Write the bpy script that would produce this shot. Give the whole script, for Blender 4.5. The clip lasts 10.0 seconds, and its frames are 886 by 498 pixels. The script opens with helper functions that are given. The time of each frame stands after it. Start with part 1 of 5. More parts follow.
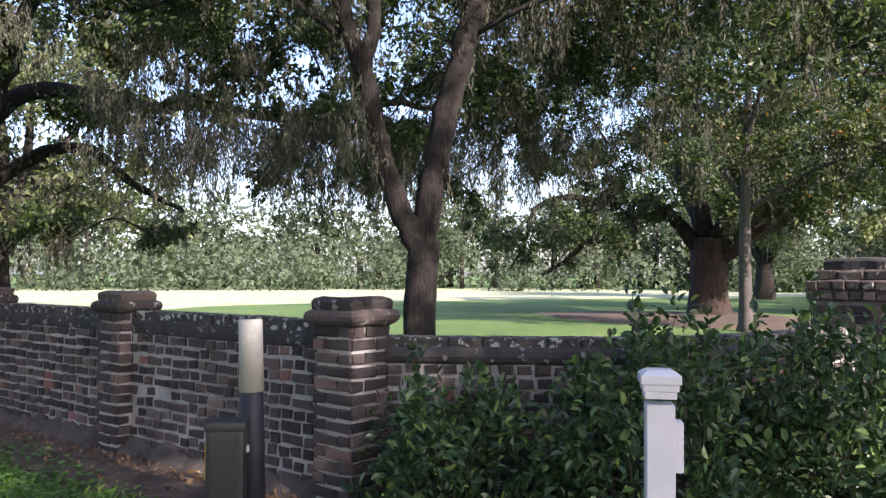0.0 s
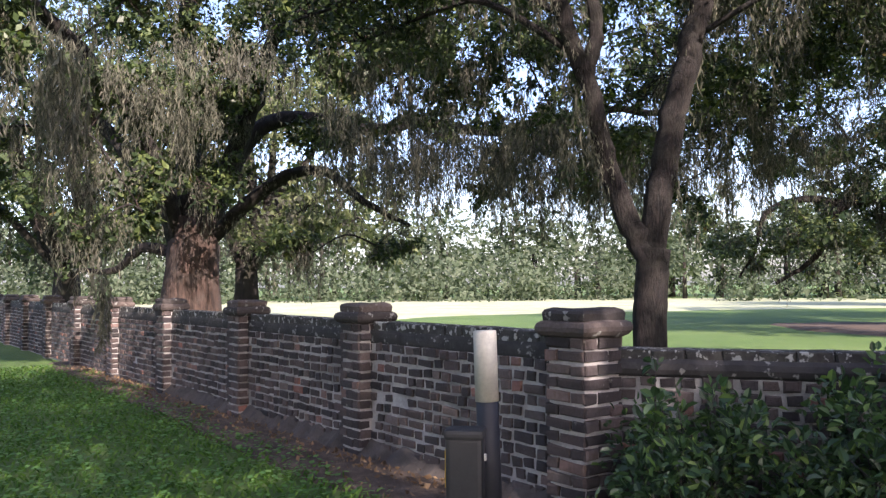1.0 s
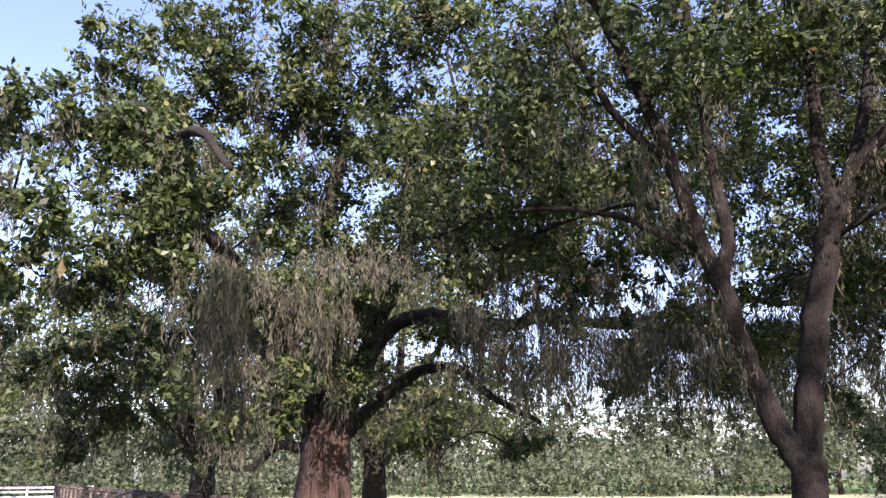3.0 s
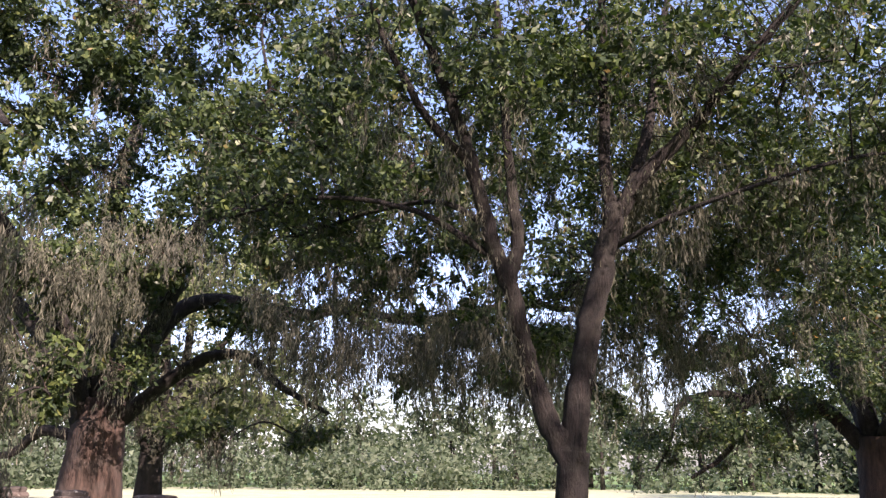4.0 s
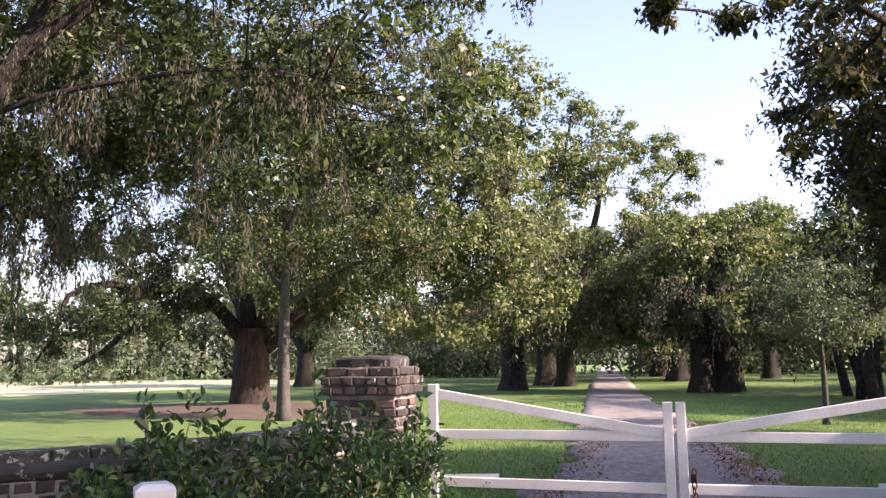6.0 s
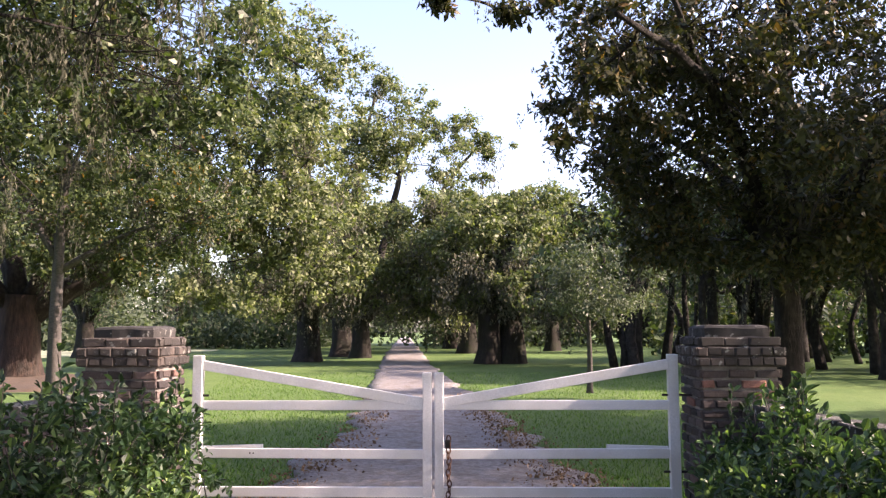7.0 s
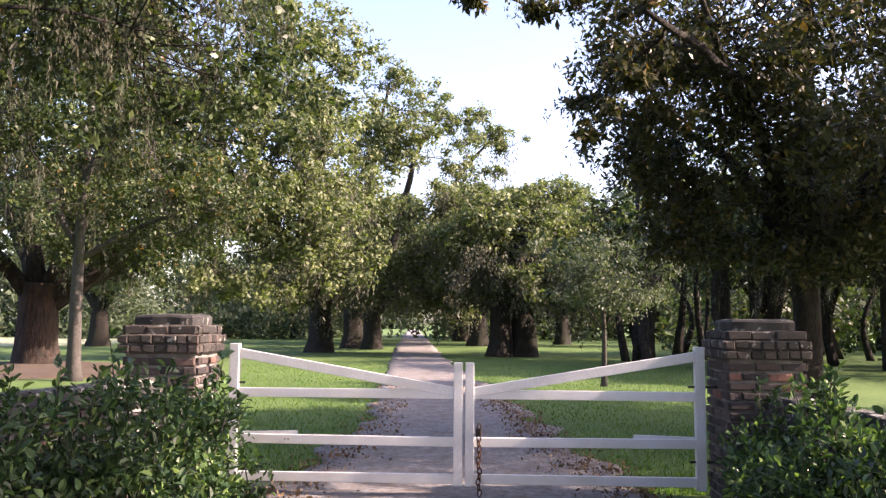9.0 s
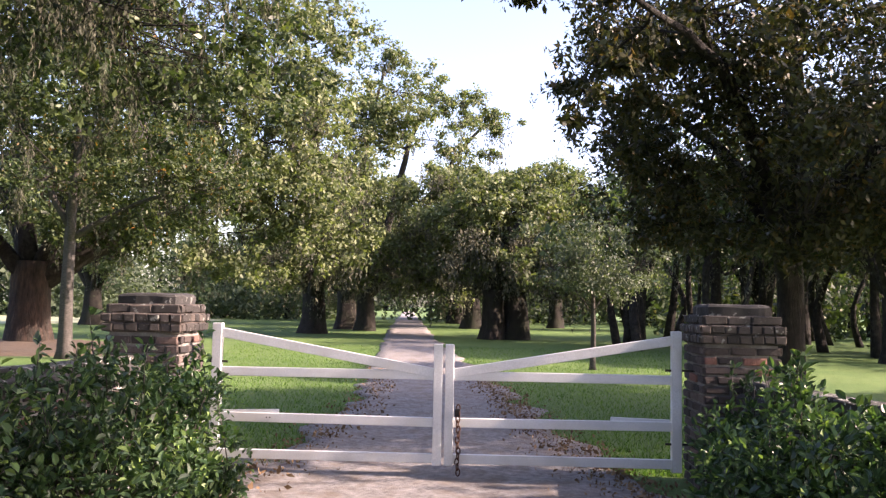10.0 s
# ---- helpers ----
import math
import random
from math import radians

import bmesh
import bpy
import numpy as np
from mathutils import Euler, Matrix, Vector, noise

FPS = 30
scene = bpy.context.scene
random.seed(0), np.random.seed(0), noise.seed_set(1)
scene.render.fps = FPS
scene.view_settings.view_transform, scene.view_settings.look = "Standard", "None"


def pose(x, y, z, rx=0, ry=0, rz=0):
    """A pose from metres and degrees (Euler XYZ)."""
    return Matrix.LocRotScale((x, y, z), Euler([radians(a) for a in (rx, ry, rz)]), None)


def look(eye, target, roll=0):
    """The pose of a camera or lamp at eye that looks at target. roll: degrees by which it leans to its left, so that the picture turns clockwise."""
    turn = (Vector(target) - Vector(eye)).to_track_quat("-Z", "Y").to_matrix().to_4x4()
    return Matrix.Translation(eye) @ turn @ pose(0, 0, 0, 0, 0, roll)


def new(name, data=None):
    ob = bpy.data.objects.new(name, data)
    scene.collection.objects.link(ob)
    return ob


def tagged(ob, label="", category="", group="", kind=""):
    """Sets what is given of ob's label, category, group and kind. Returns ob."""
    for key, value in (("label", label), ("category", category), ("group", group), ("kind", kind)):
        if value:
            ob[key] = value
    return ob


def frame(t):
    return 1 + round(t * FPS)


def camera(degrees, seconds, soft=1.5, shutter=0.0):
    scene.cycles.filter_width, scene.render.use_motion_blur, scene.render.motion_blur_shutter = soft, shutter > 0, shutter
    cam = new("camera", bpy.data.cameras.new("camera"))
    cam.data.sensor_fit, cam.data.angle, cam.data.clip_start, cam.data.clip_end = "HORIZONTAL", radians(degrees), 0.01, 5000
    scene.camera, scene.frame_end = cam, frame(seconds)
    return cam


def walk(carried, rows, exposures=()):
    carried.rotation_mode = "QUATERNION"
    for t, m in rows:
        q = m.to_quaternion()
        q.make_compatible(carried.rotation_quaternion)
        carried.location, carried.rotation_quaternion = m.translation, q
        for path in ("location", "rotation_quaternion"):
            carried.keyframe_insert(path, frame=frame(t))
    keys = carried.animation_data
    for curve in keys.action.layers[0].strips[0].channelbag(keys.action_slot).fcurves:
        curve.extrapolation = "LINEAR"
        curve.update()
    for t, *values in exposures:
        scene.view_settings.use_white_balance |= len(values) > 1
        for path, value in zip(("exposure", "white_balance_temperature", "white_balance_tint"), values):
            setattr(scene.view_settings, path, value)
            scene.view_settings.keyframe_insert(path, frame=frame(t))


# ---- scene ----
cam = camera(56.5, 10.0, soft=1.35)
# seconds, x, y, z, yaw, pitch, roll
PATH = [
    (0.0, -0.201, -7.140, 1.471, 46.263, 1.808, -0.173),
    (0.5, -0.238, -7.182, 1.472, 54.464, 2.061, 0.024),
    (1.0, -0.259, -7.203, 1.475, 61.215, 2.563, 0.412),
    (1.5, -0.259, -7.237, 1.485, 67.276, 4.834, 0.429),
    (2.0, -0.261, -7.265, 1.506, 73.325, 10.131, 0.041),
    (2.2, -0.249, -7.280, 1.508, 75.084, 12.297, -0.212),
    (3.3, -0.076, -7.452, 1.653, 65.847, 16.599, 0.364),
    (3.5, -0.082, -7.423, 1.650, 62.710, 16.341, 0.474),
    (4.0, -0.118, -7.362, 1.594, 55.444, 15.162, -0.464),
    (4.5, -0.115, -7.317, 1.586, 45.881, 13.182, -0.458),
    (5.0, -0.024, -7.360, 1.580, 36.616, 11.580, 0.077),
    (5.5, 0.001, -7.324, 1.577, 26.072, 9.690, 0.731),
    (6.0, 0.054, -7.208, 1.567, 15.785, 7.729, 0.736),
    (6.2, 0.110, -7.186, 1.572, 12.271, 7.200, 0.487),
    (7.3, 0.399, -7.316, 1.558, 0.190, 5.292, 0.452),
    (7.5, 0.405, -7.318, 1.551, -0.372, 5.061, 0.612),
    (8.0, 0.332, -7.323, 1.551, -0.607, 4.477, 0.658),
    (8.5, 0.185, -7.414, 1.550, 0.636, 4.559, 0.579),
    (9.0, 0.146, -7.451, 1.550, 2.599, 5.182, -0.418),
    (9.5, 0.221, -7.463, 1.548, 3.203, 4.502, -1.419),
    (10.0, 0.279, -7.509, 1.547, 2.277, 3.976, -1.044),
]
EXPOSURES = [(0, 1.5, 6000, 27), (3, 1.35, 6150, 36), (5.5, 1.6, 6550, 35), (7.5, 1.76, 6750, 33), (10, 1.76, 6750, 33)]
walk(cam, [(t, pose(x, y, z, 90 + p, r, w)) for t, x, y, z, w, p, r in PATH], EXPOSURES)

world = bpy.data.worlds.new("sky")
scene.world = world
world.use_nodes = True
SUN_AZ, SUN_EL = 94.0, 31.0      # degrees clockwise from +y, and above the horizon
_wn = world.node_tree.nodes
_sky = _wn.new("ShaderNodeTexSky")
_sky.sky_type, _sky.sun_disc = "NISHITA", False
_sky.sun_elevation, _sky.sun_rotation = radians(SUN_EL), radians(SUN_AZ)
_sky.air_density, _sky.dust_density = 1.0, 2.0
_bg = _wn["Background"]
_bg.inputs["Strength"].default_value = 0.15
world.node_tree.links.new(_sky.outputs[0], _bg.inputs["Color"])
sun = new("sun", bpy.data.lights.new("sun", "SUN"))
sun.data.energy, sun.data.angle, sun.data.color = 5.0, radians(0.53), (1.0, 0.88, 0.69)
_a, _e = radians(SUN_AZ), radians(SUN_EL)
TO_SUN = Vector((math.sin(_a) * math.cos(_e), math.cos(_a) * math.cos(_e), math.sin(_e)))
sun.matrix_world = look(TO_SUN * 60, (0, 0, 0))

# ---- materials ----
def material(name, rough=0.8, metal=0.0):
    m = bpy.data.materials.new(name)
    m.use_nodes = True
    b = m.node_tree.nodes["Principled BSDF"]
    b.inputs["Roughness"].default_value, b.inputs["Metallic"].default_value = rough, metal
    return m, m.node_tree.nodes, m.node_tree.links, b


def tex_noise(nodes, links, scale, detail=4.0, rough=0.6, stretch=None, coord="Object"):
    n = nodes.new("ShaderNodeTexNoise")
    n.inputs["Scale"].default_value, n.inputs["Detail"].default_value, n.inputs["Roughness"].default_value = scale, detail, rough
    c = nodes.new("ShaderNodeTexCoord")
    if coord == "World":
        c = nodes.new("ShaderNodeNewGeometry")
        src = c.outputs["Position"]
    else:
        src = c.outputs[coord]
    if stretch:
        m = nodes.new("ShaderNodeMapping")
        m.inputs["Scale"].default_value = stretch
        links.new(src, m.inputs["Vector"])
        src = m.outputs["Vector"]
    links.new(src, n.inputs["Vector"])
    return n.outputs["Fac"]


def ramp(nodes, links, fac, stops):
    r = nodes.new("ShaderNodeValToRGB")
    e = r.color_ramp.elements
    e[0].position, e[0].color = stops[0][0], (*stops[0][1], 1)
    e[1].position, e[1].color = stops[-1][0], (*stops[-1][1], 1)
    for p, c in stops[1:-1]:
        x = e.new(p)
        x.color = (*c, 1)
    links.new(fac, r.inputs["Fac"])
    return r.outputs["Color"]


def mix(nodes, links, fac, a, b, how="MIX"):
    m = nodes.new("ShaderNodeMix")
    m.data_type, m.blend_type = "RGBA", how
    for sock, v in ((m.inputs[0], fac), (m.inputs[6], a), (m.inputs[7], b)):
        if isinstance(v, (int, float)):
            sock.default_value = v
        elif isinstance(v, tuple):
            sock.default_value = (*v, 1)
        else:
            links.new(v, sock)
    return m.outputs[2]


def bump(nodes, links, bsdf, height, strength=0.4, distance=0.01):
    b = nodes.new("ShaderNodeBump")
    b.inputs["Strength"].default_value, b.inputs["Distance"].default_value = strength, distance
    links.new(height, b.inputs["Height"])
    links.new(b.outputs["Normal"], bsdf.inputs["Normal"])


def brick_material(name, stops, dark=0.55):
    m, n, l, b = material(name, 0.9)
    oi = n.new("ShaderNodeObjectInfo")
    geo = n.new("ShaderNodeNewGeometry")
    add = n.new("ShaderNodeMath")
    add.operation = "ADD"
    l.new(oi.outputs["Random"], add.inputs[0])
    l.new(geo.outputs["Random Per Island"], add.inputs[1])
    fr = n.new("ShaderNodeMath")
    fr.operation = "FRACT"
    l.new(add.outputs[0], fr.inputs[0])
    base = ramp(n, l, fr.outputs[0], stops)
    grain = tex_noise(n, l, 38, 6, 0.7, coord="World")
    blot = tex_noise(n, l, 2.3, 5, 0.65, coord="World")
    c = mix(n, l, ramp(n, l, grain, [(0.35, (0, 0, 0)), (0.7, (1, 1, 1))]), base, mix(n, l, 1.0, base, (0.62, 0.58, 0.55), "MULTIPLY"))
    c = mix(n, l, ramp(n, l, blot, [(0.45, (0, 0, 0)), (0.68, (dark, dark, dark))]), c, (0.035, 0.032, 0.03))
    lich = tex_noise(n, l, 17, 4, 0.6, coord="World")
    c = mix(n, l, ramp(n, l, lich, [(0.66, (0, 0, 0)), (0.74, (0.5, 0.5, 0.5))]), c, (0.36, 0.35, 0.31))
    l.new(c, b.inputs["Base Color"])
    bump(n, l, b, grain, 0.7, 0.012)
    return m


BRICK = brick_material("old_brick", [(0.0, (0.03, 0.026, 0.027)), (0.3, (0.062, 0.05, 0.05)), (0.55, (0.115, 0.088, 0.08)), (0.75, (0.042, 0.037, 0.04)), (0.93, (0.19, 0.15, 0.135)), (1.0, (0.3, 0.14, 0.105))], 0.45)
CAPBRICK = brick_material("weathered_cap_brick", [(0.0, (0.03, 0.027, 0.026)), (0.5, (0.07, 0.06, 0.054)), (1.0, (0.125, 0.1, 0.088))], 0.8)


def plain(name, a, b_, scale, rough=0.85, bump_s=0.3, stain=None, coord="Object", stretch=None, dist=0.01, metal=0.0, fine=None):
    m, n, l, b = material(name, rough, metal)
    f1 = tex_noise(n, l, scale, 6, 0.65, stretch, coord)
    c = ramp(n, l, f1, [(0.3, a), (0.72, b_)])
    if fine:
        f2 = tex_noise(n, l, fine, 5, 0.7, stretch, coord)
        c = mix(n, l, ramp(n, l, f2, [(0.3, (0, 0, 0)), (0.75, (0.6, 0.6, 0.6))]), c, mix(n, l, 1.0, c, (0.5, 0.5, 0.5), "MULTIPLY"))
    if stain:
        f3 = tex_noise(n, l, scale * 0.22, 4, 0.6, None, coord)
        c = mix(n, l, ramp(n, l, f3, [(0.46, (0, 0, 0)), (0.66, (0.75, 0.75, 0.75))]), c, stain)
    l.new(c, b.inputs["Base Color"])
    bump(n, l, b, f2 if fine else f1, bump_s, dist)
    return m


MORTAR = plain("lime_mortar", (0.32, 0.305, 0.29), (0.6, 0.58, 0.55), 7, 0.95, 0.6, (0.17, 0.16, 0.152), "World", fine=60)
# Darker tone of lime_mortar, for the gate piers.
DARK_MORTAR = plain("sooty_mortar", (0.12, 0.112, 0.105), (0.36, 0.34, 0.32), 6, 0.95, 0.6, (0.05, 0.046, 0.043), "World", fine=60)
STONE = plain("weathered_coping", (0.02, 0.02, 0.021), (0.075, 0.07, 0.066), 6, 0.9, 0.6, (0.03, 0.03, 0.03), "World", fine=45)
LICHEN_STONE = plain("lichened_coping", (0.018, 0.018, 0.017), (0.095, 0.092, 0.08), 14, 0.92, 0.7, (0.045, 0.043, 0.04), "World", fine=40)
def fleck(m, colour, scale, at):
    """Pale lichen spots over a finished material."""
    n, l = m.node_tree.nodes, m.node_tree.links
    b = n["Principled BSDF"]
    src = b.inputs["Base Color"].links[0].from_socket
    f = tex_noise(n, l, scale, 3, 0.55, coord="World")
    l.new(mix(n, l, ramp(n, l, f, [(at, (0, 0, 0)), (at + 0.05, (0.8, 0.8, 0.8))]), src, colour), b.inputs["Base Color"])


fleck(LICHEN_STONE, (0.42, 0.43, 0.4), 20, 0.565)
fleck(CAPBRICK, (0.3, 0.3, 0.27), 14, 0.62)
fleck(STONE, (0.3, 0.3, 0.28), 13, 0.62)
WHITE = plain("white_paint", (0.72, 0.73, 0.74), (0.82, 0.82, 0.82), 7, 0.5, 0.1, (0.58, 0.57, 0.53), "World", fine=90)
VINYL = plain("white_vinyl", (0.74, 0.75, 0.78), (0.82, 0.82, 0.84), 5, 0.35, 0.05, (0.62, 0.62, 0.62), "World")
NAVY = plain("dark_blue_plastic", (0.006, 0.008, 0.016), (0.014, 0.018, 0.03), 8, 0.6, 0.08, (0.02, 0.021, 0.026), "World")
OFFWHITE = plain("aged_white_plastic", (0.5, 0.49, 0.42), (0.68, 0.66, 0.58), 5, 0.6, 0.08, (0.36, 0.35, 0.28), "World", fine=50)
BOXGREY = plain("grey_green_plastic", (0.014, 0.015, 0.016), (0.03, 0.031, 0.032), 5, 0.6, 0.1, (0.045, 0.045, 0.044), "World", fine=60)
YELLOW = plain("yellow_label", (0.5, 0.32, 0.02), (0.68, 0.46, 0.03), 20, 0.5, 0.05)
BLACK = plain("black_ink", (0.01, 0.01, 0.01), (0.03, 0.03, 0.03), 20, 0.5, 0.05)
RUST = plain("rusted_iron", (0.02, 0.012, 0.008), (0.12, 0.05, 0.025), 60, 0.7, 0.4, None, "World", metal=0.5)
IRON = plain("black_iron", (0.015, 0.014, 0.013), (0.04, 0.035, 0.03), 40, 0.6, 0.3, None, "World", metal=0.6)
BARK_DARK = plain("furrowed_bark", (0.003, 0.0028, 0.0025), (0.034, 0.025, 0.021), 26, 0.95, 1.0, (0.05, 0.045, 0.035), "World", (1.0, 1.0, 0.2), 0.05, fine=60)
# The reddish light on the big trunk is put into this bark colour.
BARK_RED_LIT = plain("reddish_bark", (0.014, 0.01, 0.008), (0.135, 0.085, 0.064), 12, 0.95, 1.0, (0.07, 0.055, 0.045), "World", (1.0, 1.0, 0.16), 0.05, fine=30)
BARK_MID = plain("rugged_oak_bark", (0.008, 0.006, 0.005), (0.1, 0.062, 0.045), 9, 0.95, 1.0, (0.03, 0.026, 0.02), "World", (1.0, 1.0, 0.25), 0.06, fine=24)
BARK_MOSSY = plain("mossy_bark", (0.006, 0.005, 0.004), (0.042, 0.033, 0.025), 6, 0.95, 1.0, (0.02, 0.024, 0.01), "World", (1.0, 1.0, 0.5), 0.04, fine=26)
BARK_GREY = plain("grey_bark", (0.035, 0.032, 0.029), (0.13, 0.115, 0.102), 14, 0.95, 0.7, (0.05, 0.045, 0.04), "World", (1.0, 1.0, 2.2), 0.02, fine=40)


def leaf_material(name, stops, rough=0.38, trans=0.24, tint=(1.15, 1.35, 0.55), spec=0.3, drift=(1.15, 1.25, 1.0), drift_scale=0.9):
    m, n, l, b = material(name, rough)
    geo = n.new("ShaderNodeNewGeometry")
    c = ramp(n, l, geo.outputs["Random Per Island"], stops)
    big = tex_noise(n, l, drift_scale, 3, 0.6, None, "World")
    c = mix(n, l, ramp(n, l, big, [(0.35, (0, 0, 0)), (0.7, (0.55, 0.55, 0.55))]), c, mix(n, l, 1.0, c, drift, "MULTIPLY"))
    l.new(c, b.inputs["Base Color"])
    b.inputs["Specular IOR Level"].default_value = spec
    t = n.new("ShaderNodeBsdfTranslucent")
    l.new(mix(n, l, 1.0, c, tint, "MULTIPLY"), t.inputs["Color"])
    s = n.new("ShaderNodeMixShader")
    s.inputs[0].default_value = trans
    l.new(b.outputs[0], s.inputs[1])
    l.new(t.outputs[0], s.inputs[2])
    l.new(s.outputs[0], n["Material Output"].inputs["Surface"])
    return m


OAK_STOPS = [(0.0, (0.022, 0.036, 0.018)), (0.45, (0.047, 0.07, 0.031)), (0.8, (0.084, 0.114, 0.045)), (0.985, (0.13, 0.155, 0.055)), (1.0, (0.14, 0.09, 0.03))]
LEAF_OAK = leaf_material("oak_leaf", OAK_STOPS, 0.42, 0.3)
# Lighter than oak_leaf: the avenue crowns' sunlit tone is put into the colour.
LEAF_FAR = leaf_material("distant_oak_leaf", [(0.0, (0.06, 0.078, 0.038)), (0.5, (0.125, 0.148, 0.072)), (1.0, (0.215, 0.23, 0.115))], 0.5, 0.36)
LEAF_YELLOW = leaf_material("turning_oak_leaf", [(0.0, (0.022, 0.036, 0.016)), (0.6, (0.048, 0.066, 0.024)), (0.93, (0.08, 0.095, 0.03)), (0.97, (0.15, 0.11, 0.03)), (1.0, (0.26, 0.1, 0.02))], 0.5, 0.33)
LEAF_MAG = leaf_material("glossy_dark_leaf", [(0.0, (0.025, 0.031, 0.016)), (0.6, (0.05, 0.053, 0.025)), (0.9, (0.085, 0.074, 0.028)), (1.0, (0.14, 0.08, 0.03))], 0.38, 0.26)
LEAF_BUSH = leaf_material("shrub_leaf", [(0.0, (0.02, 0.045, 0.022)), (0.55, (0.045, 0.09, 0.038)), (0.85, (0.09, 0.155, 0.058)), (1.0, (0.22, 0.31, 0.09))], 0.33, 0.28, spec=0.5)
# Distance haze is put into this leaf colour: paler and greyer stops.
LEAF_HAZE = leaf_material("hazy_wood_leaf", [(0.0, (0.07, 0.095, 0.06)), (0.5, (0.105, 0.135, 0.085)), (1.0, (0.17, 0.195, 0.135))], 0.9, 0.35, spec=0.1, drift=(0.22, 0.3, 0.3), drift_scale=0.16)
LEAF_SAP = leaf_material("grey_green_leaf", [(0.0, (0.06, 0.08, 0.056)), (1.0, (0.125, 0.145, 0.1))], 0.5, 0.3)
MOSS = leaf_material("hanging_moss", [(0.0, (0.065, 0.07, 0.056)), (0.5, (0.112, 0.114, 0.092)), (1.0, (0.19, 0.18, 0.142))], 0.95, 0.36, (1.05, 1.0, 0.85), 0.05)
GRASS = leaf_material("grass_blade", [(0.0, (0.045, 0.1, 0.022)), (0.6, (0.085, 0.17, 0.032)), (1.0, (0.15, 0.24, 0.055))], 0.6, 0.35, spec=0.15)
CLOVER = leaf_material("clover_leaf", [(0.0, (0.07, 0.16, 0.05)), (1.0, (0.15, 0.28, 0.08))], 0.5, 0.35)
LITTER = leaf_material("dead_leaf", [(0.0, (0.1, 0.06, 0.035)), (1.0, (0.26, 0.17, 0.1))], 0.8, 0.1, (1, 1, 1))


def lawn_material():
    m, n, l, b = material("lawn", 0.9)
    f = tex_noise(n, l, 45, 6, 0.75, None, "World")
    f2 = tex_noise(n, l, 0.35, 5, 0.6, None, "World")
    f3 = tex_noise(n, l, 4.0, 4, 0.6, None, "World")
    c = ramp(n, l, f, [(0.25, (0.035, 0.085, 0.014)), (0.55, (0.075, 0.155, 0.024)), (0.8, (0.15, 0.24, 0.042))])
    c = mix(n, l, ramp(n, l, f2, [(0.35, (0, 0, 0)), (0.7, (0.6, 0.6, 0.6))]), c, (0.15, 0.22, 0.055))
    c = mix(n, l, ramp(n, l, f3, [(0.55, (0, 0, 0)), (0.75, (0.35, 0.35, 0.35))]), c, (0.2, 0.17, 0.07))
    f4 = tex_noise(n, l, 12.0, 5, 0.7, None, "World")
    c = mix(n, l, ramp(n, l, f4, [(0.4, (0, 0, 0)), (0.65, (0.55, 0.55, 0.55))]), c, mix(n, l, 1.0, c, (0.5, 0.55, 0.45), "MULTIPLY"))
    l.new(c, b.inputs["Base Color"])
    bump(n, l, b, f, 0.9, 0.03)
    return m


LAWN = lawn_material()
# Strong sunlight on the far grass is put into this pale colour.
SUNLIT_FIELD = plain("pale_mown_field", (0.36, 0.4, 0.22), (0.52, 0.53, 0.36), 1.5, 0.95, 0.5, (0.3, 0.34, 0.15), "World", None, 0.03, fine=30)
GRAVEL = plain("gravel_road", (0.15, 0.14, 0.135), (0.42, 0.395, 0.38), 14, 0.95, 0.9, (0.17, 0.135, 0.105), "World", None, 0.02, fine=120)
SOIL = plain("bare_soil", (0.07, 0.05, 0.036), (0.2, 0.145, 0.105), 12, 0.95, 0.9, (0.05, 0.038, 0.03), "World", None, 0.03, fine=70)
SAND = plain("sandy_soil", (0.055, 0.04, 0.028), (0.12, 0.085, 0.058), 5, 0.95, 0.6, (0.12, 0.08, 0.05), "World", None, 0.02, fine=60)
CONCRETE = plain("rough_footing", (0.05, 0.042, 0.036), (0.13, 0.112, 0.098), 8, 0.95, 0.8, (0.08, 0.065, 0.055), "World", None, 0.02, fine=50)

# ---- building helpers ----
def mesh_from(name, verts, faces, mat, smooth=False):
    me = bpy.data.meshes.new(name)
    me.from_pydata([tuple(v) for v in verts], [], faces)
    me.materials.append(mat)
    if smooth:
        me.polygons.foreach_set("use_smooth", [True] * len(me.polygons))
    me.update()
    return me


def quads(name, verts, mat, per=4):
    """A mesh of loose faces with per corners each; verts has shape (n, per, 3)."""
    n = len(verts)
    me = bpy.data.meshes.new(name)
    me.vertices.add(n * per)
    me.vertices.foreach_set("co", np.ascontiguousarray(verts, dtype=np.float32).ravel())
    me.loops.add(n * per)
    me.loops.foreach_set("vertex_index", np.arange(n * per, dtype=np.int32))
    me.polygons.add(n)
    me.polygons.foreach_set("loop_start", np.arange(0, n * per, per, dtype=np.int32))
    me.update(calc_edges=True)
    me.materials.append(mat)
    return me


def part(name, bm_or_mesh, mat=None, parent=None, label="", smooth=False):
    me = bm_or_mesh
    if isinstance(me, bmesh.types.BMesh):
        me = bpy.data.meshes.new(name)
        bm_or_mesh.to_mesh(me)
        bm_or_mesh.free()
        me.materials.append(mat)
        if smooth:
            me.polygons.foreach_set("use_smooth", [True] * len(me.polygons))
    ob = new(name, me)
    if parent:
        ob.parent = parent
    if label:
        tagged(ob, label)
    return ob


def thing(name, label, category, at=(0, 0, 0), turn=0, group="", kind=""):
    ob = new(name)
    ob.matrix_basis = pose(*at, 0, 0, turn)
    return tagged(ob, label, category, group, kind)


